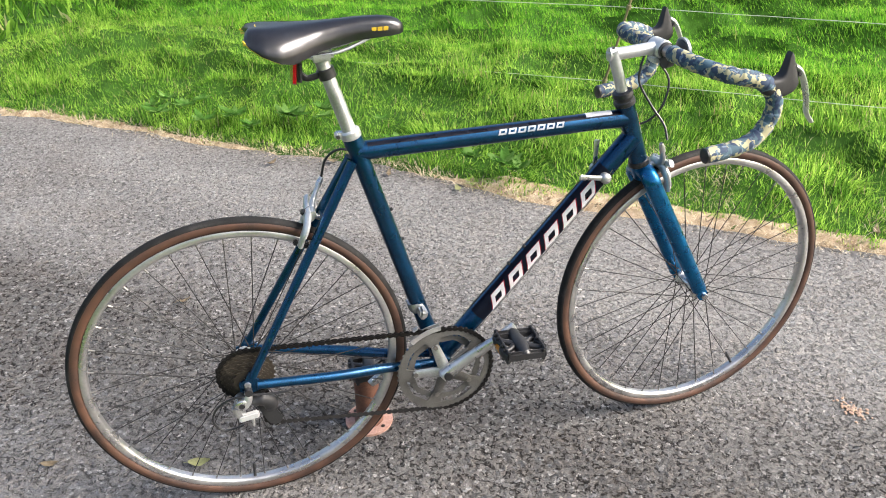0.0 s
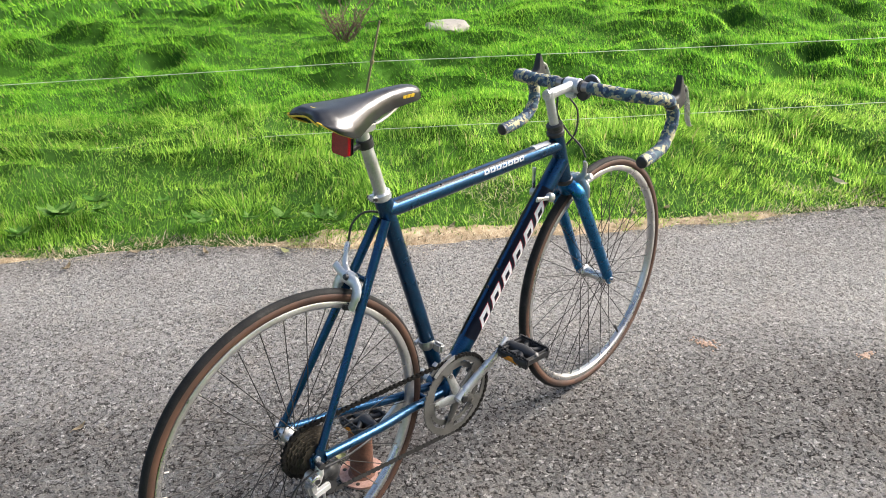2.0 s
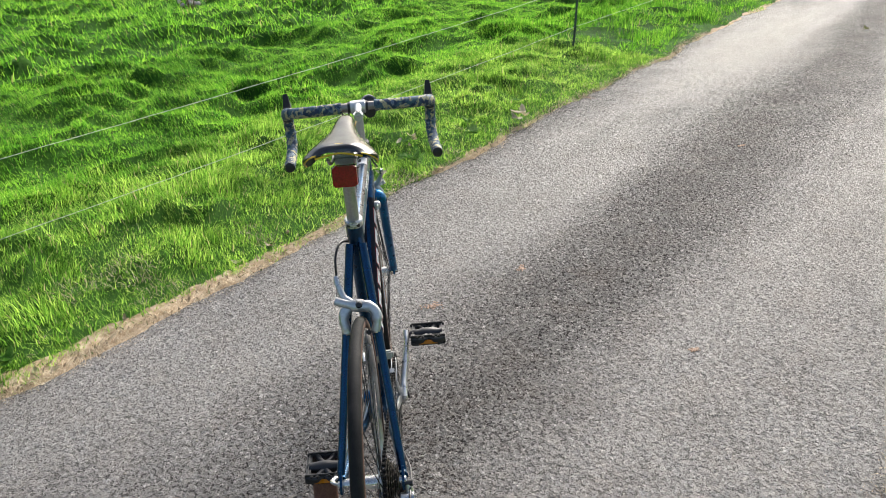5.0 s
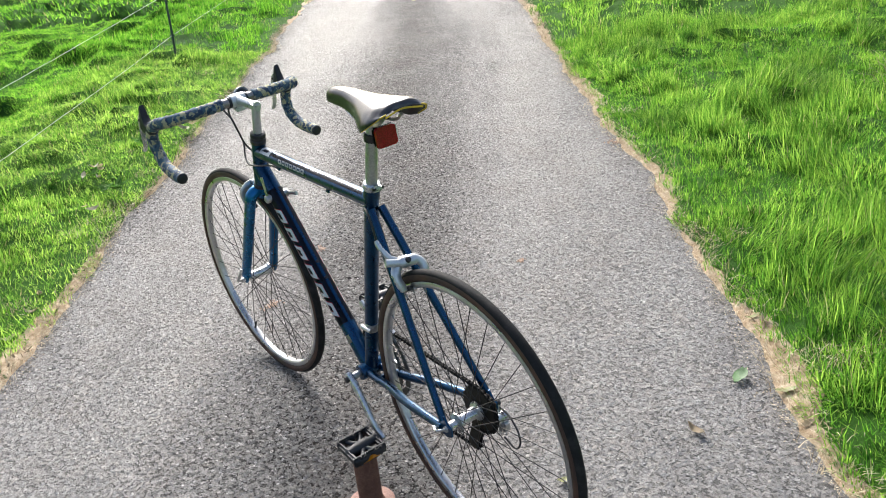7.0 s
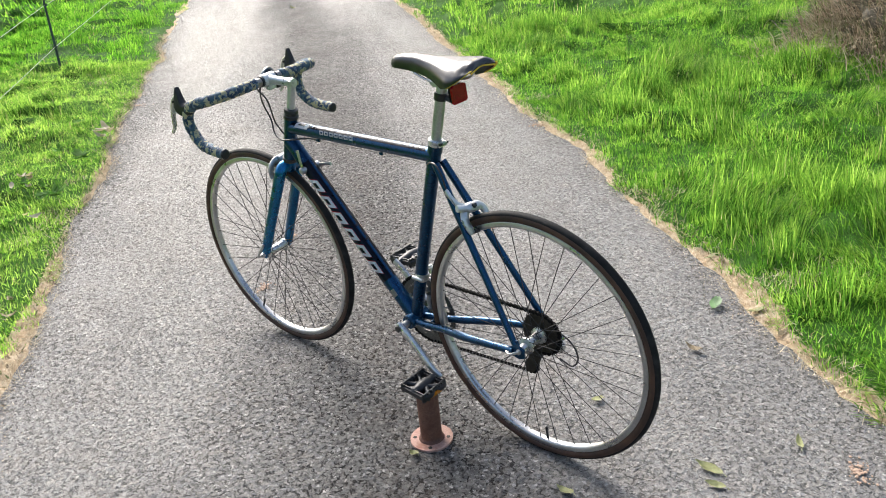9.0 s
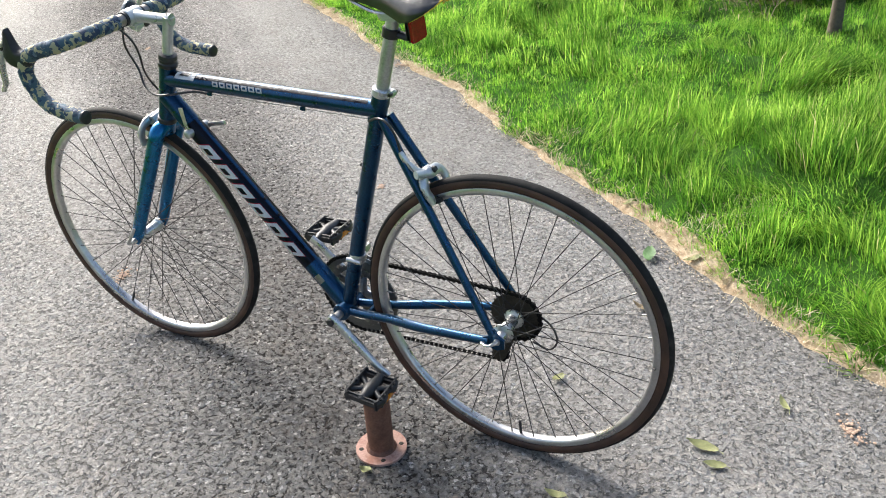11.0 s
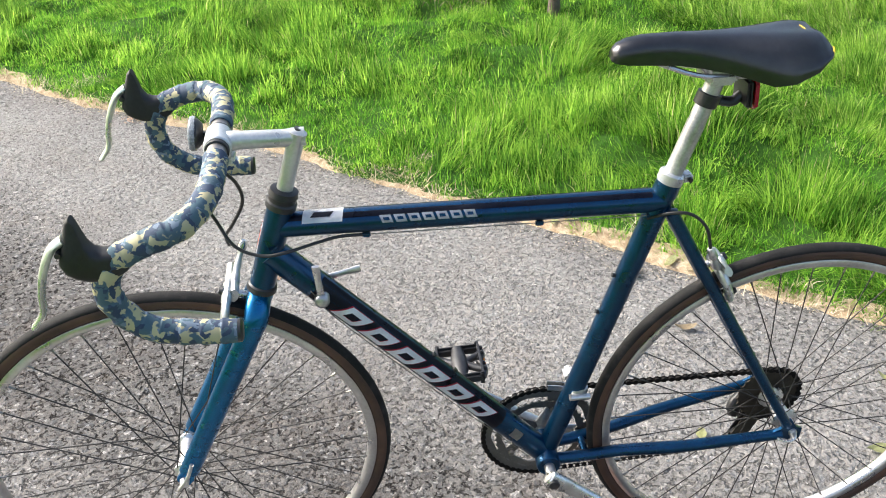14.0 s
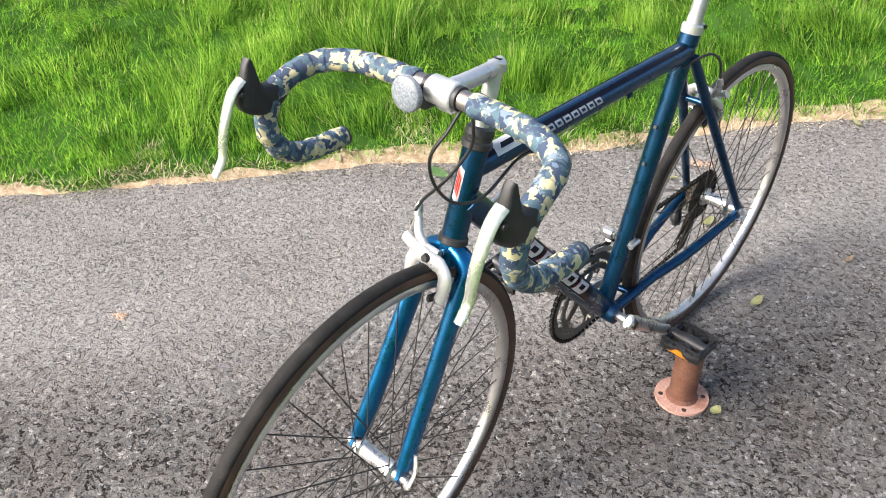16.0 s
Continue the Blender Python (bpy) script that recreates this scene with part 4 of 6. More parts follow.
for k in range(8):
    refl.faces.new((fa[k], fb[k], fb[(k + 1) % 8], fa[(k + 1) % 8]))
part("reflector", refl, RED_LENS, band, "red rear reflector", Matrix.Translation(refl_at) @ pose(0, 0, 0, 0, 6, 0), smooth=25)

# ---- wheels ----
TYRE_R, SECTION = 0.3405, 0.0132
N_TURN = 96


def make_wheel(name, centre, m, hub_half, flange_r, flange_l, flange_y, label):
    wheel = part(name, lathe([(0.3168, 0.0098), (0.316, 0.0104), (0.3065, 0.0104), (0.3055, 0.0098), (0.303, 0.0085), (0.3015, 0.0045), (0.3015, -0.0045), (0.303, -0.0085), (0.3055, -0.0098), (0.3065, -0.0104),
                              (0.316, -0.0104), (0.3168, -0.0098), (0.314, -0.0085), (0.314, 0.0085)], N_TURN, closed=True), RIM, bicycle, label, m @ Matrix.Translation(centre), 50)
    core = TYRE_R - SECTION
    wall = [(core + SECTION * math.cos(a), SECTION * math.sin(a)) for a in [radians(x) for x in range(-150, 151, 20)]]
    part("tyre", lathe(wall, N_TURN, caps=False), GUM, wheel, "brown gum-wall tyre", smooth=80)
    tread = [(core + (SECTION + d) * math.cos(radians(a)), (SECTION + d) * math.sin(radians(a))) for a, d in
             ((-62, -0.0004), (-57, 0.0006), (-38, 0.0009), (-19, 0.0011), (0, 0.0013), (19, 0.0011), (38, 0.0009), (57, 0.0006), (62, -0.0004))]
    part("tread", lathe(tread, N_TURN, caps=False), TREAD, wheel, "worn dusty black tread", smooth=80)
    r = 0.0085
    hub = part("hub", lathe([(0.004, -hub_half), (0.0105, -hub_half + 0.001), (0.0115, flange_y[0] - 0.006), (flange_r, flange_y[0] - 0.002), (flange_r, flange_y[0] + 0.002), (0.0145, flange_y[0] + 0.006),
                             (0.0135, 0.0), (0.0145, flange_y[1] - 0.006), (flange_l, flange_y[1] - 0.002), (flange_l, flange_y[1] + 0.002), (0.0115, flange_y[1] + 0.006), (0.0105, hub_half - 0.001), (0.004, hub_half)], 32), ALLOY, wheel, "silver alloy hub")
    for side in (0, 1):
        y, fr = flange_y[side], (flange_r, flange_l)[side] - 0.003
        for lead in (-1, 1):
            hub_a = radians(56 * lead)
            p0 = V(fr * math.sin(hub_a), y + 0.0024 * lead, fr * math.cos(hub_a))
            p1 = V(0, 0.002 * (1 if y > 0 else -1), 0.303)
            way = (p1 - p0).normalized()
            spoke = bpy.data.meshes.new("spoke")
            b = bar([p0, p1 - way * 0.012], 0.00105, 6)
            b.to_mesh(spoke)
            b.free()
            nipple = bpy.data.meshes.new("nipple")
            b = bar([p1 - way * 0.013, p1], [0.0016, 0.0021], 6)
            b.to_mesh(nipple)
            b.free()
            for k in range(9):
                turn = Matrix.Rotation(radians(40 * k + 20 * side + 10 * (lead > 0)), 4, "Y")
                ob = mesh_part("spoke", spoke, STEEL, wheel, m=turn)
                mesh_part("nipple", nipple, CHAIN_PIN, ob)

    va = Matrix.Rotation(radians(184 if centre.x < 0.5 else 150), 4, "Y")
    part("valve", bar([V(0, 0, 0.265), V(0, 0, 0.269), V(0, 0, 0.303)], [0.0025, 0.0038, 0.0034], 8), BLACK, wheel, "black valve", va)
    for s in (-1, 1):
        part("axle_nut", bar([V(0, s * (hub_half - 0.002), 0), V(0, s * (hub_half + 0.012), 0)], [0.0085, 0.007], 12), ALLOY, wheel)
    return wheel


front_wheel = make_wheel("front_wheel", FRONT, STEER, 0.05, 0.019, 0.019, (-0.033, 0.033), "spoked front wheel with silver rim")
rear_wheel = make_wheel("rear_wheel", REAR, Matrix(), 0.058, 0.0225, 0.0225, (-0.019, 0.036), "spoked rear wheel with silver rim")
for wheel, tip in ((front_wheel, V(-0.02, 0.062, 0.045)), (rear_wheel, V(0.03, 0.076, -0.004))):
    y = 0.058 if wheel is front_wheel else 0.07
    part("quick_release_lever", bar(curve_points([V(0, y, 0), V(0.006, y + 0.012, 0.001), V(tip.x * 0.5, tip.y + 0.008, tip.z * 0.5), tip], 4), [0.006] * 5 + [0.0048] * 8, 10, flat=0.6), ALLOY, wheel, "silver quick-release lever")

# ---- fork, headset, stem, handlebar: all turn with the steering ----
crown = on_axis(0.655)
fork = part("fork", bar([on_axis(0.672), on_axis(0.668), on_axis(0.642), on_axis(0.634)], [0.0185, 0.0195, 0.0185, 0.013], 24), FORK_PAINT, bicycle, "bright metallic blue straight fork", STEER)
for s in (-1, 1):
    knee, foot = crown + V(0.006, 0.037 * s, -0.014), FRONT + V(-0.01, 0.0485 * s, 0.016)
    pts = curve_points([crown + V(-0.001, 0.008 * s, 0.006), crown + V(0.002, 0.026 * s, 0.0), knee, knee.lerp(foot, 0.08), knee.lerp(foot, 0.4), knee.lerp(foot, 0.7), foot], 5)
    n = len(pts)
    part("fork_blade", bar(pts, [0.0178 + 0.0008 * math.sin(min(1, k / 8) * 1.57) - 0.0022 * max(0, (k - 12) / (n - 12)) for k in range(n)], 20, flat=0.74, side=(0, 1, 0)), FORK_PAINT, fork)
    tip = [(FRONT.x - 0.024, FRONT.z + 0.03), (FRONT.x - 0.014, FRONT.z - 0.004), (FRONT.x - 0.006, FRONT.z - 0.012), (FRONT.x + 0.008, FRONT.z - 0.01), (FRONT.x + 0.012, FRONT.z + 0.004), (FRONT.x + 0.004, FRONT.z + 0.016), (FRONT.x - 0.004, FRONT.z + 0.036)]
    part("fork_end", plate(tip, 0.0465 * s, 0.0525 * s), FORK_PAINT, fork)
headset = part("headset", bar([on_axis(0.804), on_axis(0.806), on_axis(0.814), on_axis(0.816), on_axis(0.822), on_axis(0.824), on_axis(0.832), on_axis(0.834)], [0.0185, 0.0218, 0.0218, 0.0195, 0.0195, 0.021, 0.0195, 0.014], 28), BLACK, bicycle, "black headset cups", STEER)
part("lower_cup", bar([on_axis(0.68), on_axis(0.678), on_axis(0.67), on_axis(0.668)], [0.019, 0.0215, 0.0222, 0.0198], 28), BLACK, headset)

STEM_TOP = on_axis(0.909)
CLAMP = V(0.883, 0, 0.911)
stem = part("stem", bar([on_axis(0.826), on_axis(0.902), on_axis(0.917)], [0.0112, 0.0114, 0.0125], 24), WHITE_ALLOY, bicycle, "pale silver quill stem", STEER)
ext = bar(curve_points([STEM_TOP + V(-0.011, 0, 0.001), STEM_TOP + V(0.02, 0, 0.0005), CLAMP + V(-0.03, 0, 0.0005), CLAMP + V(-0.008, 0, 0)], 4), [0.013] * 3 + [0.0124] * 6 + [0.0136] * 4, 20, flat=0.84, side=(0, 1, 0))
part("stem_extension", ext, WHITE_ALLOY, stem)
part("stem_bolt", bar([on_axis(0.9), on_axis(0.9225)], 0.0058, 14), BLACK, stem, "dark recessed bolt")
part("bar_clamp", lathe([(0.0165, -0.021), (0.0182, -0.019), (0.0182, 0.019), (0.0165, 0.021)], 28, at=CLAMP), WHITE_ALLOY, stem)
part("clamp_lug", block((0.02, 0.03, 0.014), CLAMP + V(-0.008, 0, -0.021), bevel=0.004), WHITE_ALLOY, stem)

HALF = 0.207


def bar_path(s):
    """The handlebar's centre line on one side, from the clamp to its end."""
    return curve_points([CLAMP, CLAMP + V(0.0, 0.05 * s, 0.0), CLAMP + V(0.001, 0.1 * s, -0.001), CLAMP + V(0.008, 0.15 * s, -0.003), CLAMP + V(0.032, 0.192 * s, -0.008),
                         CLAMP + V(0.072, 0.205 * s, -0.017), CLAMP + V(0.106, HALF * s, -0.036), CLAMP + V(0.121, HALF * s, -0.07), CLAMP + V(0.112, 0.205 * s, -0.106), CLAMP + V(0.083, 0.207 * s, -0.133),
                         CLAMP + V(0.045, 0.208 * s, -0.143), CLAMP + V(0.0, 0.209 * s, -0.147), CLAMP + V(-0.014, 0.209 * s, -0.148)], 10)


handlebar = part("handlebar", bar(bar_path(1)[:24:3][::-1] + bar_path(-1)[:24:3][1:], 0.0128, 20), BARE_BAR, bicycle, "drop handlebar with camouflage tape", STEER)
for s in (-1, 1):
    path = bar_path(s)[9:]
    # close turns of tape: the radius steps up at each overlap
    run, radii, fine, done = 0.0, [], [], 0.0
    for a, b in zip(path, path[1:]):
        d = (b - a).length
        for k in range(4):
            f = k / 4
            fine.append(a.lerp(b, f))
            phase = ((run + d * f) / 0.024) % 1.0
            radii.append(0.0147 + 0.0016 * (1 - phase) * (1 if phase > 0.12 else phase / 0.12) + 0.0004 * math.sin(9 * (run + d * f) * 20))
        run += d
    part("bar_tape", bar(fine, radii, 18), TAPE, handlebar, "blue and cream camouflage cloth bar tape", smooth=50)
    end = path[-1]
    part("bar_plug", bar([end + V(0.006, 0, 0), end + V(-0.004, 0, 0), end + V(-0.006, 0, -0.0001)], [0.0145, 0.0145, 0.011], 18), BLACK, handlebar, "black bar end plug")
    line = [(0.078, 0.008), (0.095, 0.009), (0.112, 0.008), (0.122, 0.012), (0.128, 0.022), (0.131, 0.036), (0.1335, 0.047), (0.138, 0.053), (0.1435, 0.048), (0.148, 0.036), (0.153, 0.022), (0.158, 0.01), (0.161, -0.003), (0.157, -0.014), (0.147, -0.022), (0.134, -0.027), (0.12, -0.029), (0.105, -0.027), (0.092, -0.02), (0.08, -0.008)]
    HOOD = CLAMP + V(0.0, 0, -0.026)
    cx, cz = 0.128, -0.008
    hood = bmesh.new()
    rings = []
    for y, f, lift in ((-0.0145, 0.45, 0), (-0.0138, 0.72, 0), (-0.0115, 0.88, 0), (-0.006, 0.98, 0), (0.006, 0.98, 0), (0.0115, 0.88, 0), (0.0138, 0.72, 0), (0.0145, 0.45, 0)):
        ring = []
        for x, z in line:
            up = max(0, min(1, (z - 0.002) / 0.045))
            slim = 1 - 0.5 * up
            mx = cx + (0.134 - cx) * up
            mz = cz + (z - 0.004 - cz) * up
            ring.append(hood.verts.new(HOOD + V(mx + (x - mx) * f, HALF * s + y * slim, mz + (z - mz) * f)))
        rings.append(ring)
    for a, b in zip(rings, rings[1:]):
        for q in range(len(line)):
            hood.faces.new((a[q], a[(q + 1) % len(line)], b[(q + 1) % len(line)], b[q]))
    hood.faces.new(rings[0][::-1])
    hood.faces.new(rings[-1])
    lever = part("brake_lever", hood, RUBBER, bicycle, "drop-bar brake lever with black rubber hood", STEER, smooth=70)
    blade = curve_points([HOOD + V(x, HALF * s, z) for x, z in ((0.149, 0.027), (0.166, 0.014), (0.182, -0.016), (0.191, -0.044), (0.196, -0.068), (0.211, -0.088))], 5)
    nb = len(blade)
    part("lever_blade", bar(blade, [0.0054 - 0.0018 * k / nb for k in range(nb)], 12, flat=1.75, side=(0, 1, 0)), PALE_LEVER, lever, "pale silver lever blade")
    part("pivot_pin", bar([HOOD + V(0.157, (HALF - 0.0115) * s, 0.012), HOOD + V(0.157, (HALF + 0.0115) * s, 0.012)], 0.0035, 10), BLACK, lever)

    part("clamp_shim", lathe([(0.0128, 0.0205 * s), (0.0156, 0.021 * s), (0.0156, 0.0275 * s), (0.0128, 0.0285 * s)], 24, at=CLAMP), BLACK, handlebar, "black shim at the stem clamp")

# round front reflector beside the stem
lamp = part("front_reflector", lathe([(0.004, -0.008), (0.014, -0.007), (0.02, -0.001), (0.02, 0.001)], 32), BLACK, bicycle, "round clear front reflector in a black shell",
            STEER @ Matrix.Translation(CLAMP + V(0.03, -0.031, 0.0)) @ pose(0, 0, 0, 0, 0, -90) @ pose(0, 0, 0, 6, 0, 0))
part("lens", lathe([(0.0205, 0.001), (0.0235, 0.0015), (0.0235, 0.007), (0.0215, 0.0095), (0.012, 0.0115), (0.0, 0.012)], 32), CLEAR_LENS, lamp, "clear faceted lens")
part("bracket", block((0.012, 0.028, 0.012), (0, -0.016, -0.004), bevel=0.003), BLACK, lamp)
part("bracket_band", lathe([(0.0135, -0.008), (0.0165, -0.007), (0.0165, 0.007), (0.0135, 0.008)], 20, at=(0.0, -0.032, -0.012)), BLACK, lamp, m=pose(0, 0, 0, 0, 0, 0))

# ---- brakes ----


def caliper(at, m, outward, label, tilt):
    """A side-pull caliper: a Y arm, a C arm, pads, bolt and cable stop; outward is +1 for the front brake, -1 for the rear."""
    base = m @ Matrix.Translation(at) @ pose(0, 0, 0, 0, tilt, 0)
    x = 0.014 * outward
    side = -outward

    def P(a, b, c):
        return V(a, b * side, c)

    # arms in the yz plane of the brake; the cable side differs from brake to brake
    arm_l = bar(curve_points([P(x, -0.008, 0.009), P(x * 1.05, 0.014, 0.01), P(x * 1.05, 0.03, -0.002), P(x, 0.0345, -0.02), P(x * 0.9, 0.031, -0.037), P(x * 0.8, 0.029, -0.047)], 5),
                [0.0125] * 6 + [0.012] * 8 + [0.0105] * 8 + [0.009] * 4, 12, flat=0.62, side=(1, 0, 0))
    brake = part("brake_caliper", arm_l, WHITE_ALLOY, bicycle, label, base)
    x2 = x + 0.009 * outward
    part("caliper_arm", bar(curve_points([P(x2, 0.05, 0.022), P(x2, 0.028, 0.014), P(x2, 0.004, 0.008), P(x2, -0.02, 0.005), P(x2 * 0.95, -0.033, -0.008), P(x2 * 0.9, -0.034, -0.028), P(x2 * 0.8, -0.03, -0.047)], 5),
                            [0.0088] * 8 + [0.0125] * 8 + [0.011] * 9 + [0.009] * 6, 12, flat=0.6, side=(1, 0, 0)), WHITE_ALLOY, brake, "polished caliper arm")
    part("cable_arm", bar(curve_points([P(x, 0.014, 0.012), P(x, 0.033, 0.03), P(x * 0.9, 0.043, 0.058)], 5), [0.0088] * 4 + [0.0072] * 4 + [0.006] * 3, 12, flat=0.75, side=(1, 0, 0)), WHITE_ALLOY, brake)
    part("barrel_adjuster", bar([P(x * 0.9, 0.043, 0.054), P(x * 0.9, 0.0445, 0.068), P(x * 0.85, 0.045, 0.074)], [0.0065, 0.006, 0.004], 12), ALLOY, brake)
    part("centre_bolt", bar([P(-0.012 * outward, 0, 0.01), P(x2 + 0.008 * outward, 0, 0.01)], 0.0055, 12), ALLOY, brake)
    part("bolt_cap", bar([P(x2 + 0.007 * outward, 0, 0.01), P(x2 + 0.0125 * outward, 0, 0.01)], [0.0075, 0.005], 12), BLACK, brake)
    for s in (-1, 1):
        xx = (x if s > 0 else x2) * 0.8
        part("pad_holder", bar([P(xx, s * 0.032, -0.046), P(xx * 0.6, s * 0.018, -0.047)], [0.0055, 0.0045], 10), ALLOY, brake)
        part("brake_pad", block((0.042, 0.008, 0.011), (xx * 0.5, s * 0.0165, -0.048), bevel=0.002), BLACK, brake, "black rubber brake pad")
    part("inner_cable", bar([P(x * 0.9, 0.0435, 0.06), P(x2 * 0.95, 0.047, 0.02)], 0.0009, 6), CHAIN_PIN, brake)
    return brake


front_brake_at = on_axis(0.655) + V(0.026, 0, -0.002)
caliper(front_brake_at, STEER, 1, "silver side-pull front brake", -18)
rear_brake_at = V(0.178, 0, 0.644)
caliper(rear_brake_at, Matrix(), -1, "silver side-pull rear brake", 28)

# ---- cables ----


def cable(points, radius=0.0025, name="brake_cable", label="black brake cable housing", material=CABLE, m=None):
    return part(name, bar(curve_points(points, 8), radius, 8), material, bicycle, label, m)


cable([CLAMP + V(0.0, 0.045, -0.014), V(0.866, 0.034, 0.868), V(0.862, 0.028, 0.835), V(0.882, 0.008, 0.79), V(0.899, -0.018, 0.755), V(0.9, -0.034, 0.728)], m=STEER)
cable([CLAMP + V(0.0, 0.034, -0.012), V(0.899, 0.028, 0.874), V(0.917, 0.014, 0.838), V(0.904, 0.006, 0.79), V(0.884, 0.018, 0.757), V(0.85, 0.027, 0.744), V(0.815, 0.027, 0.746), V(0.745, 0.012, 0.7565), V(0.705, 0.009, 0.7565)])
cable([V(0.29, 0.01, 0.752), V(0.262, 0.026, 0.768), V(0.235, 0.036, 0.77), V(0.212, 0.043, 0.75), V(0.2, 0.0445, 0.712)])
cable([V(0.7, 0.009, 0.7565), V(0.29, 0.009, 0.7565)], 0.0008, "inner_cable", "bare steel brake cable", CHAIN_PIN)
low = V((DT1 - DT0).z, 0, -(DT1 - DT0).x).normalized()
low = low if low.z < 0 else -low
for s in (-1, 1):
    cable([DT0.lerp(DT1, 0.13) + V(0, 0.026 * s, 0), DT0.lerp(DT1, 0.3) + low * 0.0235 + V(0, 0.008 * s, 0), DT1 + low * 0.023 + V(0, 0.008 * s, 0)], 0.0008, "gear_cable", "bare steel gear cable", CHAIN_PIN)

# ---- shifters on the down tube ----
boss = DT0.lerp(DT1, 0.165)
for s in (-1, 1):
    shifter = part("shift_lever", bar([boss + V(0, 0.018 * s, 0), boss + V(0, 0.03 * s, 0), boss + V(0, 0.033 * s, 0), boss + V(0, 0.036 * s, 0)], [0.011, 0.0115, 0.0105, 0.006], 20), DULL_ALLOY, bicycle, "silver down-tube shift lever")
    tip = V(0.004, 0.031 * s, 0.062) if s > 0 else V(-0.058, 0.031 * s, 0.012)
    part("lever_arm", bar(curve_points([boss + V(0, 0.027 * s, 0), boss + tip * 0.5 + V(0, 0.014 * s, 0), boss + tip], 4), [0.006, 0.0058, 0.0055, 0.0052, 0.005, 0.005, 0.0055, 0.006, 0.0062], 10, flat=0.55, side=(0, 1, 0)), ALLOY, shifter)

# ---- drive ----
CRANK_ANGLE = radians(35.5)
crank_dir = V(math.cos(CRANK_ANGLE), 0, math.sin(CRANK_ANGLE))
crankset = part("crankset", lathe([(0.0095, -0.07), (0.0095, 0.07)], 20, at=BB), DULL_ALLOY, bicycle, "silver crankset with two grey chainrings")
for s in (-1, 1):
    d = crank_dir * (1 if s < 0 else -1)
    a = BB + V(0, 0.066 * s, 0)
    b = BB + V(0, 0.08 * s, 0) + d * 0.168
    part("crank_arm", bar(curve_points([a - d * 0.014, a - d * 0.009, a + d * 0.012, a + d * 0.05 + V(0, 0.002 * s, 0), b - d * 0.03, b, b + d * 0.009, b + d * 0.0125], 4),
                          [0.006] + [0.012] * 3 + [0.0165] * 4 + [0.0165] * 3 + [0.0142] * 4 + [0.0115] * 5 + [0.0112] * 5 + [0.0112] * 2 + [0.008] + [0.005], 16, flat=0.62, side=(0, 1, 0)), ALLOY, crankset, "silver alloy crank arm")
    part("crank_bolt", bar([a, a + V(0, 0.0135 * s, 0), a + V(0, 0.0142 * s, 0)], [0.0092, 0.0092, 0.007], 18), BLACK, crankset, "black crank bolt cap")
OUT_Y, IN_Y = -0.0485, -0.0415
ring_m = Matrix.Translation(BB)


def slotted_ring(r, teeth, band, y, name):
    """A chainring: a toothed band with five tabs that reach in to the bolts."""
    outline = toothed(r, teeth)
    n = len(outline)
    rim_r = r - band
    inner_line = []
    for k in range(n):
        t = 2 * math.pi * k / n
        q = rim_r + 0.0016 * math.cos(10 * (t - CRANK_ANGLE))
        inner_line.append((q * math.cos(t), q * math.sin(t)))
    bm = annulus(outline, inner_line, y - 0.0015, y + 0.0015)
    for j in range(5):
        t0 = CRANK_ANGLE + 2 * math.pi * j / 5
        line = [((rim_r + 0.003) * math.cos(t0 + q), (rim_r + 0.003) * math.sin(t0 + q)) for q in (-0.2, -0.1, 0, 0.1, 0.2)]
        line += [(0.066 * math.cos(t0 + q) - 0.007 * (1 - abs(q) / 0.13) * math.cos(t0), 0.066 * math.sin(t0 + q) - 0.007 * (1 - abs(q) / 0.13) * math.sin(t0)) for q in (0.13, 0.065, 0, -0.065, -0.13)]
        plate(line, y - 0.0013, y + 0.0013, bm)
    return part(name, bm, RING, crankset, "dull grey toothed chainring", ring_m, 30)


slotted_ring(0.1035, 52, 0.0155, OUT_Y, "chainring")
slotted_ring(0.081, 40, 0.0115, IN_Y, "chainring")
for j in range(5):
    t = CRANK_ANGLE + 2 * math.pi * j / 5
    d = V(math.cos(t), 0, math.sin(t))
    part("spider_arm", bar([d * 0.006 + V(0, -0.058, 0), d * 0.03 + V(0, -0.052, 0), d * 0.07 + V(0, -0.0475, 0)], [0.0145, 0.0125, 0.0095], 10, flat=0.42, side=(0, 1, 0)), DULL_ALLOY if j in (1, 2) else RING, crankset, m=ring_m)
    part("chainring_bolt", bar([d * 0.0655 + V(0, -0.054, 0), d * 0.0655 + V(0, -0.034, 0)], 0.0052, 12), CHAIN_PIN, crankset, m=ring_m)


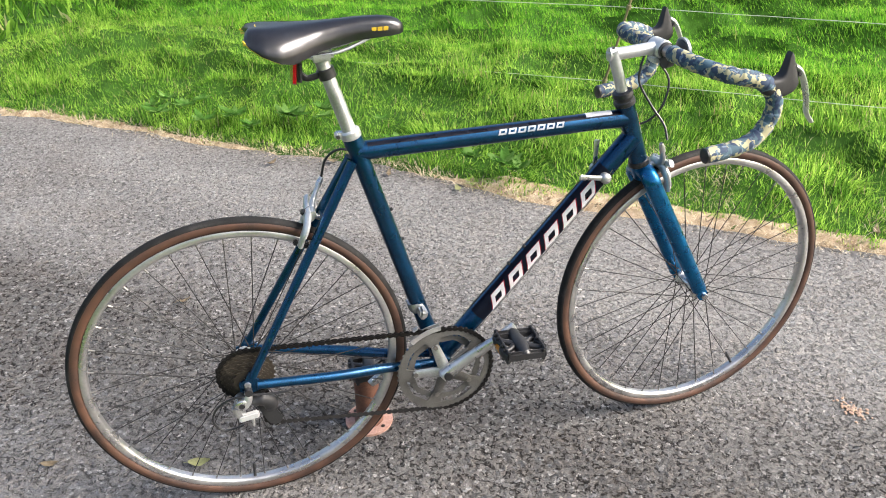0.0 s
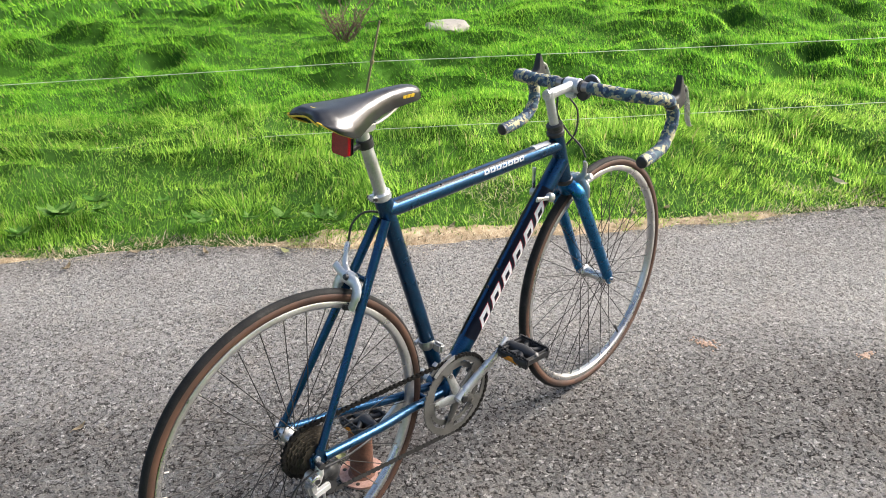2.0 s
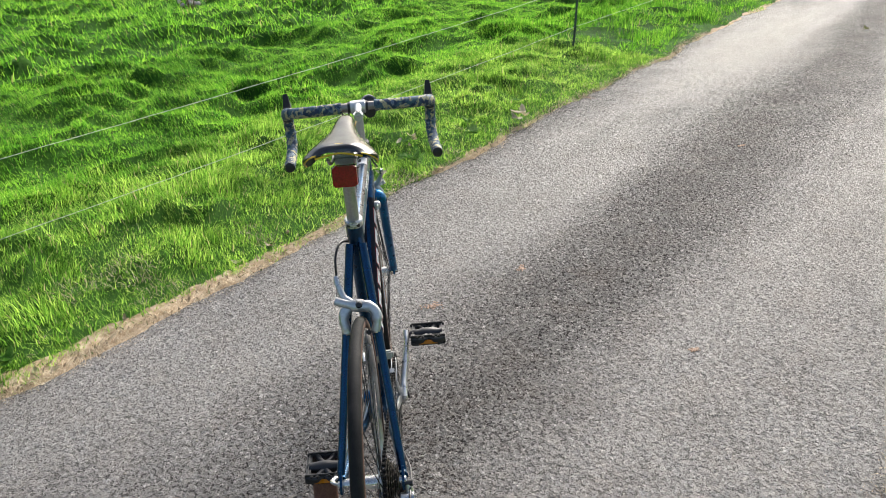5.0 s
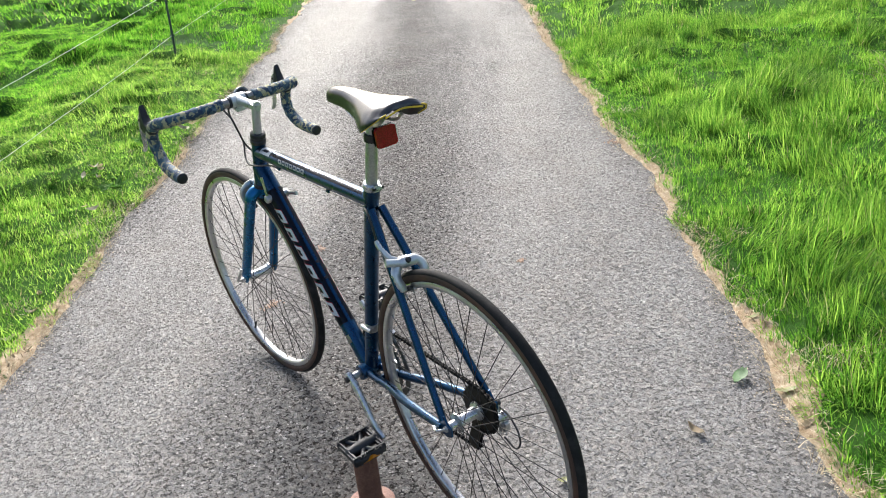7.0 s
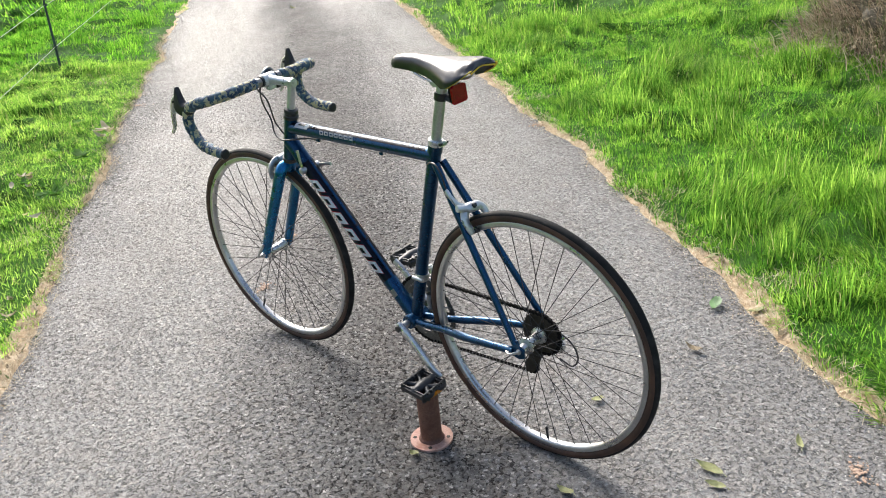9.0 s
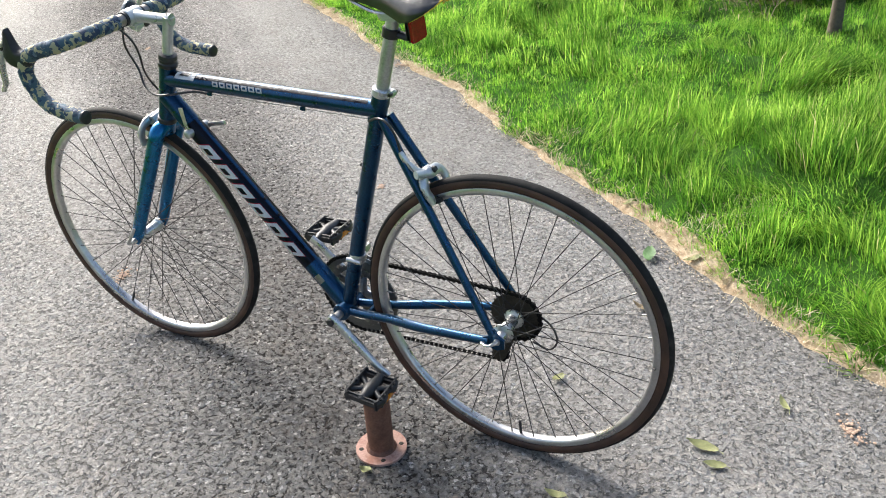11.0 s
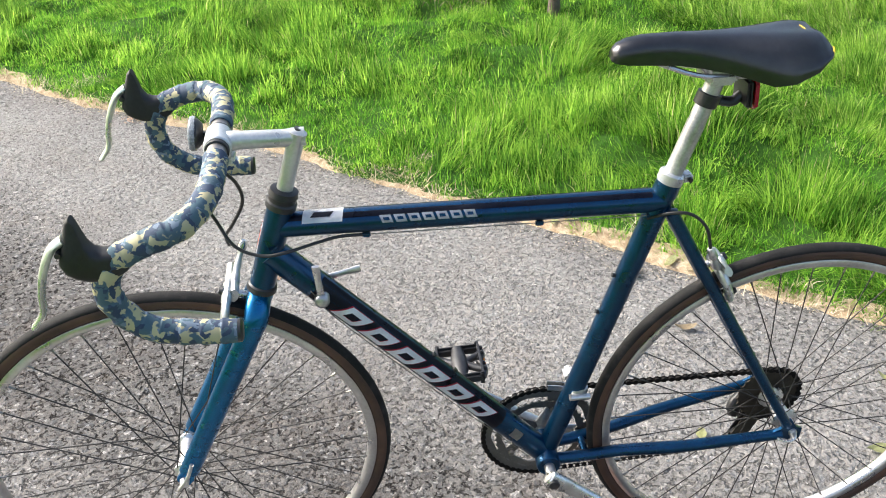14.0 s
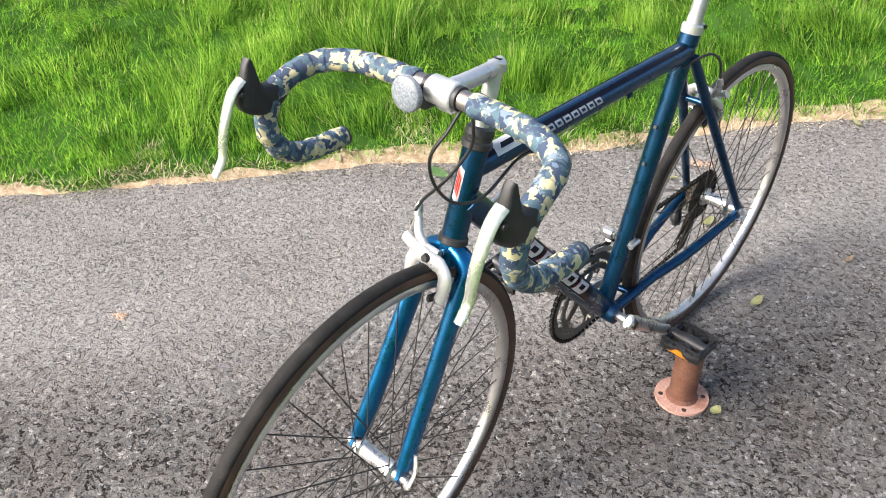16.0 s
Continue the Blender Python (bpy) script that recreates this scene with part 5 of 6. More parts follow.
def make_pedal(s):
    d = crank_dir * (1 if s < 0 else -1)
    at = BB + V(0, 0.088 * s, 0) + d * 0.168
    m = Matrix.Translation(at) @ pose(0, 0, 0, 0, 4 if s < 0 else -4, 0)
    pedal = part("pedal", lathe([(0.0075, 0.0), (0.0135, 0.012 * s), (0.0125, 0.022 * s), (0.0155, 0.036 * s), (0.0165, 0.05 * s), (0.0155, 0.064 * s), (0.0125, 0.078 * s), (0.013, 0.088 * s), (0.008, 0.094 * s)], 20), BLACK, bicycle, "black resin platform pedal with amber reflectors", m)
    for x in (-1, 1):
        cage = bmesh.new()
        line = []
        for k in range(13):
            y = s * (0.008 + 0.084 * k / 12)
            line.append(V(0.037 * x + 0.007 * x * abs(math.sin(2 * math.pi * k / 12)), y, 0.0))
        sweep(cage, line, 0.0085, 8, flat=0.75, side=(1, 0, 0))
        for k in range(0, 13, 2):
            block((0.0075, 0.0065, 0.028), line[k], bevel=0.002, bm=cage)
        block((0.0045, 0.088, 0.006), (0.039 * x, s * 0.05, 0.0115), bevel=0.0012, bm=cage)
        block((0.0045, 0.088, 0.006), (0.039 * x, s * 0.05, -0.0115), bevel=0.0012, bm=cage)
        part("cage_bar", cage, BLACK, pedal)
        part("pedal_reflector", block((0.005, 0.05, 0.011), (0.0458 * x, s * 0.05, -0.003), bevel=0.0015), AMBER, pedal, "amber pedal reflector")
    for y in (0.011, 0.089):
        part("end_plate", block((0.08, 0.012, 0.022), (0, s * y, 0), bevel=0.005), BLACK, pedal)
    for y in (0.03, 0.07):
        for x in (-1, 1):
            part("cage_rib", bar([V(0.008 * x, s * 0.05, 0), V(0.024 * x, s * (y * 0.6 + 0.02), 0), V(0.039 * x, s * y, 0)], [0.0085, 0.0065, 0.0075], 10), BLACK, pedal)
    return pedal


make_pedal(-1)
make_pedal(1)

# sprockets
cassette = part("cassette", lathe([(0.016, -0.0255), (0.018, -0.026), (0.018, -0.054), (0.0145, -0.056)], 24, at=REAR), GREASE, bicycle, "oily dark seven-speed cassette")
for k, teeth in enumerate((28, 24, 21, 18, 16, 14, 13)):
    r = teeth * 0.01268 / (2 * math.pi) - 0.0005
    outline = toothed(r, teeth, 0.003)
    part("sprocket", annulus(outline, circle(0.0165, len(outline)), -0.0275 - 0.0042 * k, -0.0293 - 0.0042 * k), GREASE, cassette, m=Matrix.Translation(REAR), smooth=30)

# rear derailleur
CHAIN_Y = -0.035
pulley_up, pulley_low = V(0.019, CHAIN_Y, 0.277), V(0.042, CHAIN_Y, 0.222)
mech = part("rear_derailleur", bar(curve_points([V(0, -0.071, 0.325), V(-0.005, -0.074, 0.306), V(-0.016, -0.072, 0.29)], 4), [0.008, 0.0085, 0.009, 0.0095, 0.01, 0.0105, 0.0105, 0.0105, 0.009], 14), ALLOY, bicycle, "silver rear derailleur")
part("hanger_bolt", bar([V(0, -0.06, 0.326), V(0, -0.082, 0.326)], 0.0075, 14), BLACK, mech)
upper = part("upper_pivot", bar([V(-0.017, -0.056, 0.3), V(-0.017, -0.083, 0.3), V(-0.017, -0.085, 0.3)], [0.0135, 0.013, 0.0105], 20), ALLOY, mech)
part("pivot_screw", bar([V(-0.017, -0.084, 0.3), V(-0.017, -0.0865, 0.3)], 0.006, 14), BLACK, upper, "dark recessed screw")
part("link_cover", block((0.022, 0.024, 0.036), (-0.025, -0.072, 0.281), Euler((0, radians(-12), 0)).to_matrix(), 0.006), DULL_ALLOY, mech)
part("parallelogram", block((0.042, 0.012, 0.0165), (-0.007, -0.081, 0.27), Euler((0, radians(-8), 0)).to_matrix(), 0.003), WHITE_FACE, mech, "white-faced silver linkage body")
part("adjuster_screw", bar([V(0, -0.078, 0.26), V(0, -0.078, 0.241)], 0.003, 8), ALLOY, mech)
part("lower_knuckle", bar(curve_points([V(0.004, -0.07, 0.294), V(0.024, -0.068, 0.296), V(0.038, -0.062, 0.282), V(0.041, -0.056, 0.262)], 4), [0.011] * 3 + [0.0145] * 4 + [0.016] * 4 + [0.013] * 2, 14, flat=0.8, side=(0, 1, 0)), BLACK, mech, "black lower knuckle")
cage_way = (pulley_low - pulley_up).normalized()
cage_side = V(cage_way.z, 0, -cage_way.x)
for y in (-0.0055, 0.0055):
    line = []
    for a in range(0, 360, 30):
        c = math.cos(radians(a))
        p = (pulley_up if c < 0 else pulley_low) + cage_way * c * 0.019 + cage_side * math.sin(radians(a)) * 0.0165
        line.append((p.x, p.z))
    part("cage_plate", plate(line, CHAIN_Y + y - 0.0008, CHAIN_Y + y + 0.0008), GREASE if y > 0 else BLACK, mech)
for p in (pulley_up, pulley_low):
    outline = toothed(0.0178, 11, 0.003)
    part("jockey_wheel", annulus(outline, circle(0.004, len(outline)), -0.002, 0.002), BLACK, mech, m=Matrix.Translation(p), smooth=30)
cable([V(0.14, -0.062, 0.303), V(0.06, -0.078, 0.313), V(-0.02, -0.076, 0.318), V(-0.062, -0.072, 0.3), V(-0.078, -0.07, 0.265), V(-0.06, -0.07, 0.236), V(-0.02, -0.073, 0.243)], 0.0024, "gear_cable", "black gear cable loop")

# front derailleur
fd = part("front_derailleur", bar([V(0.3715, 0, 0.404), V(0.3695, 0, 0.41), V(0.366, 0, 0.42), V(0.364, 0, 0.426)], [0.0165, 0.0195, 0.0195, 0.0165], 24), DULL_ALLOY, bicycle, "silver front derailleur on a clamp band")
part("clamp_bolt", bar([V(0.349, 0.018, 0.412), V(0.383, 0.022, 0.416)], 0.0055, 10), ALLOY, fd)
part("linkage", block((0.017, 0.03, 0.022), (0.372, -0.036, 0.416), Euler((0, radians(15), 0)).to_matrix(), 0.005), DULL_ALLOY, fd)
for y in (-0.054, -0.0425):
    arc = []
    for a in range(94, 131, 6):
        arc.append((BB.x + 0.118 * math.cos(radians(a)), BB.z + 0.118 * math.sin(radians(a))))
    for a in range(130, 93, -6):
        arc.append((BB.x + 0.107 * math.cos(radians(a)), BB.z + 0.107 * math.sin(radians(a))))
    part("guide_plate", plate(arc, y - 0.0008, y + 0.0008), ALLOY, fd)
part("guide_bridge", block((0.012, 0.012, 0.003), (0.352, -0.044, 0.382), Euler((0, radians(-30), 0)).to_matrix(), 0.001), ALLOY, fd)


# chain: a closed run round ring, sprocket and jockey wheels
def chain_run():
    ring_r, cog_r, p_r = 0.1045, 0.0575, 0.0195
    cy = -0.0285
    pts = []
    for k in range(0, 181, 6):
        a = radians(97 - k * 1.05)
        pts.append(V(BB.x + ring_r * math.cos(a), OUT_Y, BB.z + ring_r * math.sin(a)))
    pts.append(V(pulley_low.x + 0.004, CHAIN_Y, pulley_low.z - p_r))
    for a in (-110, -150, 170, 130, 95):
        pts.append(V(pulley_low.x + p_r * math.cos(radians(a)), CHAIN_Y, pulley_low.z + p_r * math.sin(radians(a))))
    for a in (-60, -20, 20, 55):
        pts.append(V(pulley_up.x + p_r * math.cos(radians(a)), CHAIN_Y, pulley_up.z + p_r * math.sin(radians(a))))
    for a in (-80, -110, -140, -170, 160, 130, 105, 85):
        pts.append(V(REAR.x + cog_r * math.cos(radians(a)), cy, REAR.z + cog_r * math.sin(radians(a))))
    pts.append(pts[0])
    # even steps of one pitch
    out, left = [pts[0]], 0.0127
    for a, b in zip(pts, pts[1:]):
        d = (b - a).length
        while d >= left and d > 1e-9:
            a = a.lerp(b, left / d)
            d = (b - a).length
            out.append(a)
            left = 0.0127
        left -= d
    return out


def link_mesh(wide, with_roller):
    bm = bmesh.new()
    for y in (-wide, wide):
        line = [(0.0127 + 0.0051 * math.cos(radians(a)), 0.0051 * math.sin(radians(a))) for a in (-110, -60, 0, 60, 110)] + [(0.00635, 0.0024)]
        line += [(0.0051 * math.cos(radians(a)), 0.0051 * math.sin(radians(a))) for a in (70, 120, 180, 240, 290)] + [(0.00635, -0.0024)]
        plate(line, y - 0.0005, y + 0.0005, bm)
    if with_roller:
        for x in (0, 0.0127):
            sweep(bm, [(x, -wide, 0), (x, wide, 0)], 0.0042, 8)
    else:
        for x in (0, 0.0127):
            sweep(bm, [(x, -wide - 0.0009, 0), (x, wide + 0.0009, 0)], 0.0018, 6)
    mesh = bpy.data.meshes.new("link")
    bm.to_mesh(mesh)
    bm.free()
    return mesh


run = chain_run()
chain = part("chain", bar([run[0] + V(0, -0.0036, 0), run[0] + V(0, 0.0036, 0)], 0.0021, 8), CHAIN_PIN, bicycle, "oily worn roller chain")
outer_link, inner_link = link_mesh(0.003, False), link_mesh(0.0019, True)
for k, (a, b) in enumerate(zip(run, run[1:])):
    way = (b - a).normalized()
    m = Matrix.Translation(a) @ V(1, 0, 0).rotation_difference(way).to_matrix().to_4x4()
    mesh_part("link", (outer_link, inner_link)[k % 2], CHAIN_OUT, chain, m=m, smooth=30)

# ---- bollard under the pedal ----
bollard_at = V(-0.16, 1.794, 0.0)
bollard = part("bollard", lathe([(0.029, 0.008), (0.0295, 0.012), (0.0295, 0.15), (0.0285, 0.153), (0.024, 0.153), (0.024, 0.1)], 36), RUST_PIPE, None, m=Matrix.Translation(bollard_at) @ Matrix.Rotation(radians(90), 4, "X"))
tagged(bollard, "short rusty steel pipe stub with bolted flange under the pedal", "pipe stub")


def flange_mesh():
    n = 72
    outer, inner = circle(0.0585, n), circle(0.028, n)
    bm = annulus(outer, inner, 0.001, 0.008)
    return bm


flange = part("flange", flange_mesh(), RUST_FLANGE, bollard, "pale rusty round flange")
for k in range(4):
    a = radians(35 + 90 * k)
    part("bolt_hole", lathe([(0.0, 0.0085), (0.0048, 0.0086), (0.0056, 0.0082)], 14, at=(0.046 * math.cos(a), 0, 0.046 * math.sin(a))), GREASE, flange, "dark bolt hole")
weld = lathe([(0.0295, 0.0165), (0.0325, 0.0125), (0.0355, 0.008), (0.029, 0.0075)], 36)
for v in weld.verts:
    v.co += Vector((random.uniform(-1, 1), random.uniform(-1, 1), random.uniform(-1, 1))) * 0.0006
part("weld_bead", weld, RUST_PIPE, bollard)

# ---- wire fence ----


def stake(base, top, radius, material, label, band_heights):
    base, top = V(*base), V(*top)
    way = top - base
    pts = [base + way * f + V(random.uniform(-1, 1), random.uniform(-1, 1), 0) * 0.004 for f in (0, 0.25, 0.5, 0.75, 1)]
    ob = part("fence_stake", bar([base - way * 0.1, *pts], [radius * 1.1, radius * 1.1, radius, radius * 0.95, radius * 0.9, radius * 0.75], 10), material)
    tagged(ob, label, "fence stake", "fence stakes")
    for z in band_heights:
        p = base + way * ((z - base.z) / way.z)
        part("insulator", bar([p - way.normalized() * 0.009, p + way.normalized() * 0.009], radius * 1.8, 8), material, ob)
    return ob


stake((0.645, 3.955, 0.02), (0.785, 3.905, 0.66), 0.0065, POST_A, "thin leaning weathered brown fence stake in grass", (0.13, 0.47))
stake((6.2, 1.93, 0.05), (6.32, 1.89, 0.8), 0.011, POST_B, "thin dark green fence stake by the lane", (0.27, 0.62))
stake((-6.6, 6.62, -0.05), (-6.62, 6.6, 0.6), 0.01, POST_A, "thin brown fence stake in grass", (-0.0, 0.24))
stake((15.5, -1.35, 0.1), (15.5, -1.35, 0.95), 0.011, POST_B, "thin dark green fence stake far along the lane", (0.4, 0.78))
for heights in ((-0.12, 0.13, 0.27, 0.4), (0.24, 0.47, 0.62, 0.78)):
    ends = [V(-6.61, 6.61, heights[0]), V(0.67 if heights[0] < 0 else 0.745, 3.945 if heights[0] < 0 else 3.92, heights[1]), V(6.23 if heights[0] < 0 else 6.29, 1.92 if heights[0] < 0 else 1.9, heights[2]), V(15.5, -1.35, heights[3])]
    pts = []
    for a, b in zip(ends, ends[1:]):
        for k in range(40):
            f = k / 40
            pts.append(a.lerp(b, f) + V(0, 0, -0.06 * 4 * f * (1 - f) * 0.3 + random.uniform(-1, 1) * 0.0015))
    pts.append(ends[-1])
    ob = part("fence_wire", bar(pts, 0.0018, 6), WIRE)
    tagged(ob, "taut pale electric fence twine between thin stakes", "fence wire", "fence wires")

# ---- plants and litter ----


def leaf_mesh(length, width, curl, fold, seed):
    """A single leaf with a midrib fold, a wavy edge and a short stalk."""
    r = random.Random(seed)
    bm = bmesh.new()
    rows = []
    n = 9
    for i in range(n):
        f = i / (n - 1)
        w = width / 2 * math.sin(math.pi * min(1, 0.04 + f * 0.96)) ** 0.75 * (1.1 - 0.35 * f)
        x = (f - 0.5) * length
        z = curl * (f - 0.5) ** 2 * length * 4
        rows.append([bm.verts.new((x, -w, z + fold * w + r.uniform(0, 1) * 0.12 * width)), bm.verts.new((x, 0, z)), bm.verts.new((x, w, z + fold * w + r.uniform(0, 1) * 0.12 * width))])
    for a, b in zip(rows, rows[1:]):
        for j in range(2):
            bm.faces.new((a[j], a[j + 1], b[j + 1], b[j]))
    bmesh.ops.solidify(bm, geom=bm.faces[:], thickness=0.0006)
    sweep(bm, [(-length * 0.5, 0, curl * length), (-length * 0.68, width * 0.1, curl * length * 0.6)], 0.0008, 5)
    return bm


SAND = blade_material("coarse_sand", (0.38, 0.29, 0.19), (0.56, 0.46, 0.32), (0.7, 0.6, 0.45), (0.2, 0.15, 0.1), 0.12, 0.0)
LANE_LEAVES = [  # x, y, length, width, turn, material, curl, words
    (-0.132, 0.676, 0.085, 0.05, 120, GREEN_LEAF, 0.12, "green fallen leaf on the asphalt"),
    (-0.245, 0.612, 0.075, 0.034, 60, PALE_LEAF, 0.15, "pale yellow fallen leaf on the asphalt"),
    (-0.278, 0.93, 0.07, 0.03, 10, BROWN_LEAF, 0.25, "curled brown fallen leaf on the asphalt"),
    (-0.752, 1.046, 0.06, 0.022, -40, PALE_LEAF, 0.2, "small pale fallen leaf on the asphalt"),
    (-0.685, 1.297, 0.085, 0.034, 20, PALE_LEAF, 0.1, "pale green fallen leaf on the asphalt"),
    (-0.735, 1.33, 0.06, 0.026, 35, PALE_LEAF, 0.1, "pale green fallen leaf on the asphalt"),
    (-0.301, 1.331, 0.045, 0.03, 80, PALE_LEAF, 0.2, "small crumpled yellow leaf on the asphalt"),
    (-0.54, 1.634, 0.06, 0.03, 15, PALE_LEAF, 0.18, "pale yellow-brown leaf on the asphalt"),
    (-0.19, 1.868, 0.035, 0.03, 20, PALE_LEAF, 0.3, "crumpled yellow leaf beside the rusty flange"),
    (-0.89, 1.62, 0.05, 0.02, 10, BROWN_LEAF, 0.2, "brown fallen leaf on the asphalt"),
    (-0.79, 2.3, 0.05, 0.02, 30, BROWN_LEAF, 0.25, "small brown leaf on the asphalt"),
]
RIM_LEAVES = [
    (0.119, 0.436, 0.06, 0.026, 80, PALE_LEAF, 0.2, "pale dry leaf at the grass edge"),
    (0.077, 0.427, 0.055, 0.024, 130, BROWN_LEAF, 0.25, "brown dry leaf at the grass edge"),
    (0.2, 0.37, 0.04, 0.02, 30, BROWN_LEAF, 0.2, "brown dry leaf at the grass edge"),
    (-1.56, 1.08, 0.07, 0.03, 70, PALE_LEAF, 0.15, "pale green leaf at the grass edge"),
    (0.02, 3.07, 0.06, 0.03, 110, PALE_LEAF, 0.2, "pale leaf at the sandy lane edge"),
    (0.3, 3.05, 0.055, 0.028, 40, PALE_LEAF, 0.2, "pale leaf at the sandy lane edge"),
    (-0.5, 3.32, 0.06, 0.03, 10, BROWN_LEAF, 0.25, "brown leaf at the sandy lane edge"),
    (-0.75, 3.3, 0.07, 0.03, 60, BROWN_LEAF, 0.25, "brown curled leaf at the sandy lane edge"),
    (1.25, 2.8, 0.06, 0.04, 100, PALE_LEAF, 0.3, "upright pale dry leaf at the sandy edge"),
    (1.44, 2.74, 0.07, 0.03, 75, BROWN_LEAF, 0.35, "brown dry leaf at the sandy edge"),
    (0.7, 2.98, 0.05, 0.02, 30, BROWN_LEAF, 0.3, "brown dry leaf at the sandy edge"),
    (1.6, 2.72, 0.05, 0.03, 20, BROWN_LEAF, 0.3, "brown dry leaf at the sandy edge"),
    (0.075, 3.11, 0.07, 0.03, 150, PALE_LEAF, 0.25, "pale yellow leaf at the sandy lane edge"),
    (-0.26, 3.2, 0.06, 0.025, 95, BROWN_LEAF, 0.3, "curled brown leaf at the sandy lane edge"),
    (7.9, -0.9, 0.1, 0.06, 20, PALE_LEAF, 0.3, "pale fallen leaf far along the lane"),
    (-0.386, 0.664, 0.05, 0.022, 95, BROWN_LEAF, 0.1, "flat pale brown leaf at the sandy lane edge"),
]
for k, (x, y, le, wi, turn, mat, curl, words) in enumerate(LANE_LEAVES + RIM_LEAVES):
    u, v = to_road(x, y)
    z = max(0.002, ground_at(x, y)) + 0.003
    ob = part("fallen_leaf", leaf_mesh(le * 0.85, wi * 0.85, curl, 0.35, k), mat, None, m=pose(x, y, z, random.uniform(-12, 12), random.uniform(-8, 8), turn), smooth=80)
    tagged(ob, words, "leaf", "fallen leaves")


def chip_patch(x, y, size, seed):
    """A thin spill of sandy grit on the asphalt."""
    r = random.Random(seed)
    bm = bmesh.new()
    for k in range(90):
        a, d = r.uniform(0, 6.28), size * r.gauss(0, 0.38)
        px, py = d * math.cos(a) * 1.5, d * math.sin(a) * 0.8
        s = r.uniform(0.0015, 0.0045)
        bmesh.ops.create_icosphere(bm, subdivisions=1, radius=s, matrix=Matrix.Translation((px, py, s * 0.4)) @ Matrix.Diagonal((1.2, 1, 0.6, 1)))
    ob = part("grit_patch", bm, CHIP, None, m=pose(x, y, 0.002, 0, 0, r.uniform(0, 180)), smooth=0)
    return tagged(ob, "small spill of sandy grit on the asphalt", "grit", kind="stuff")


for k, (x, y, s) in enumerate(((1.04, 1.86, 0.05), (1.443, 1.587, 0.03), (4.55, 1.62, 0.09), (-0.9, 1.02, 0.05), (3.4, 0.6, 0.03), (1.95, -0.13, 0.08), (0.9, 0.9, 0.02))):
    chip_patch(x, y, s, k)


def rosette(x, y, size, count, seed, words, upright=0.35):
    """A low broad-leaved weed."""
    r = random.Random(seed)
    z = ground_at(x, y)
    weed = new("weed")
    weed.matrix_basis = Matrix.Translation((x, y, z))
    tagged(weed, words, "weed", "broad-leaved weeds")
    for k in range(count):
        le = size * r.uniform(0.75, 1.35)
        bm = leaf_mesh(le, le * r.uniform(0.36, 0.5), 0.12, 0.3, seed * 50 + k)
        m = pose(0, 0, 0.045, 0, 0, 360 * k / count + r.uniform(-20, 20)) @ pose(0, 0, 0, 0, -60 * r.uniform(upright * 0.4, upright * 1.4), 0) @ Matrix.Translation((le * 0.62, 0, 0.012))
        part("leaf", bm, WEED, weed, m=m, smooth=80)


wr = random.Random(21)
for k in range(26):
    u = wr.uniform(-2.9, -0.75) if k < 19 else wr.uniform(1.6, 3.4)
    out = 0.05 + abs(wr.gauss(0, 0.11)) + (0.02 if k < 19 else 0.06)
    x, y = to_world(u, float(edge_left(np.array([u]))[0]) + out)
    rosette(x, y, wr.uniform(0.035, 0.065), wr.randint(9, 15), k + 1, "low broad-leaved green weed at the lane's grassy edge", wr.uniform(0.2, 0.5))


def bare_bush(x, y, height, count, seed, words, leaves=0):
    r = random.Random(seed)
    z = ground_at(x, y)
    bush = new("bush")
    bush.matrix_basis = Matrix.Translation((x, y, z))
    tagged(bush, words, "bush")
    for k in range(count):
        a, le = r.uniform(0, 6.28), height * r.uniform(0.45, 1.0)
        lean = r.uniform(0.2, 1.15)
        p = [V(r.uniform(-0.05, 0.05), r.uniform(-0.05, 0.05), -0.02)]
        for j in range(5):
            p.append(p[-1] + V(math.cos(a) * lean + r.uniform(-0.3, 0.3), math.sin(a) * lean + r.uniform(-0.3, 0.3), 1.0).normalized() * le / 5)
        bm = bar(p, [0.005, 0.0047, 0.004, 0.0034, 0.0028, 0.0018], 6)
        for j in (2, 3, 4):
            for q in range(2):
                d = V(r.uniform(-1, 1), r.uniform(-1, 1), r.uniform(0.1, 0.9)).normalized() * le * 0.25
                sweep(bm, [p[j], p[j] + d * 0.5 + V(0, 0, 0.005), p[j] + d], [0.0028, 0.0022, 0.0015], 5)
        part("branch", bm, TWIG, bush)
    return bush


bare_bush(1.44, 6.26, 0.42, 22, 5, "leafless brown twiggy bush standing in pasture grass")

rock = bmesh.new()
bmesh.ops.create_icosphere(rock, subdivisions=4, radius=1.0)
for v in rock.verts:
    k = 1 + 0.16 * (noise.noise(v.co * 1.6) + 0.5 * noise.noise(v.co * 4))
    v.co = V(v.co.x * 0.2 * k, v.co.y * 0.15 * k, max(-0.5, min(0.55, v.co.z)) * 0.06 * k)
rock_xy = (2.33, 6.27)
tagged(part("rock", rock, STONE, None, m=pose(rock_xy[0], rock_xy[1], max(0.02, ground_at(*rock_xy) + 0.03), 0, 0, 12)), "flat pale stone lying in pasture grass", "rock")

DRY_LEAF = plain("bleached_dead_leaf", (0.64, 0.58, 0.43), 0.7, 0, 0.35, 60, 0.3).mat


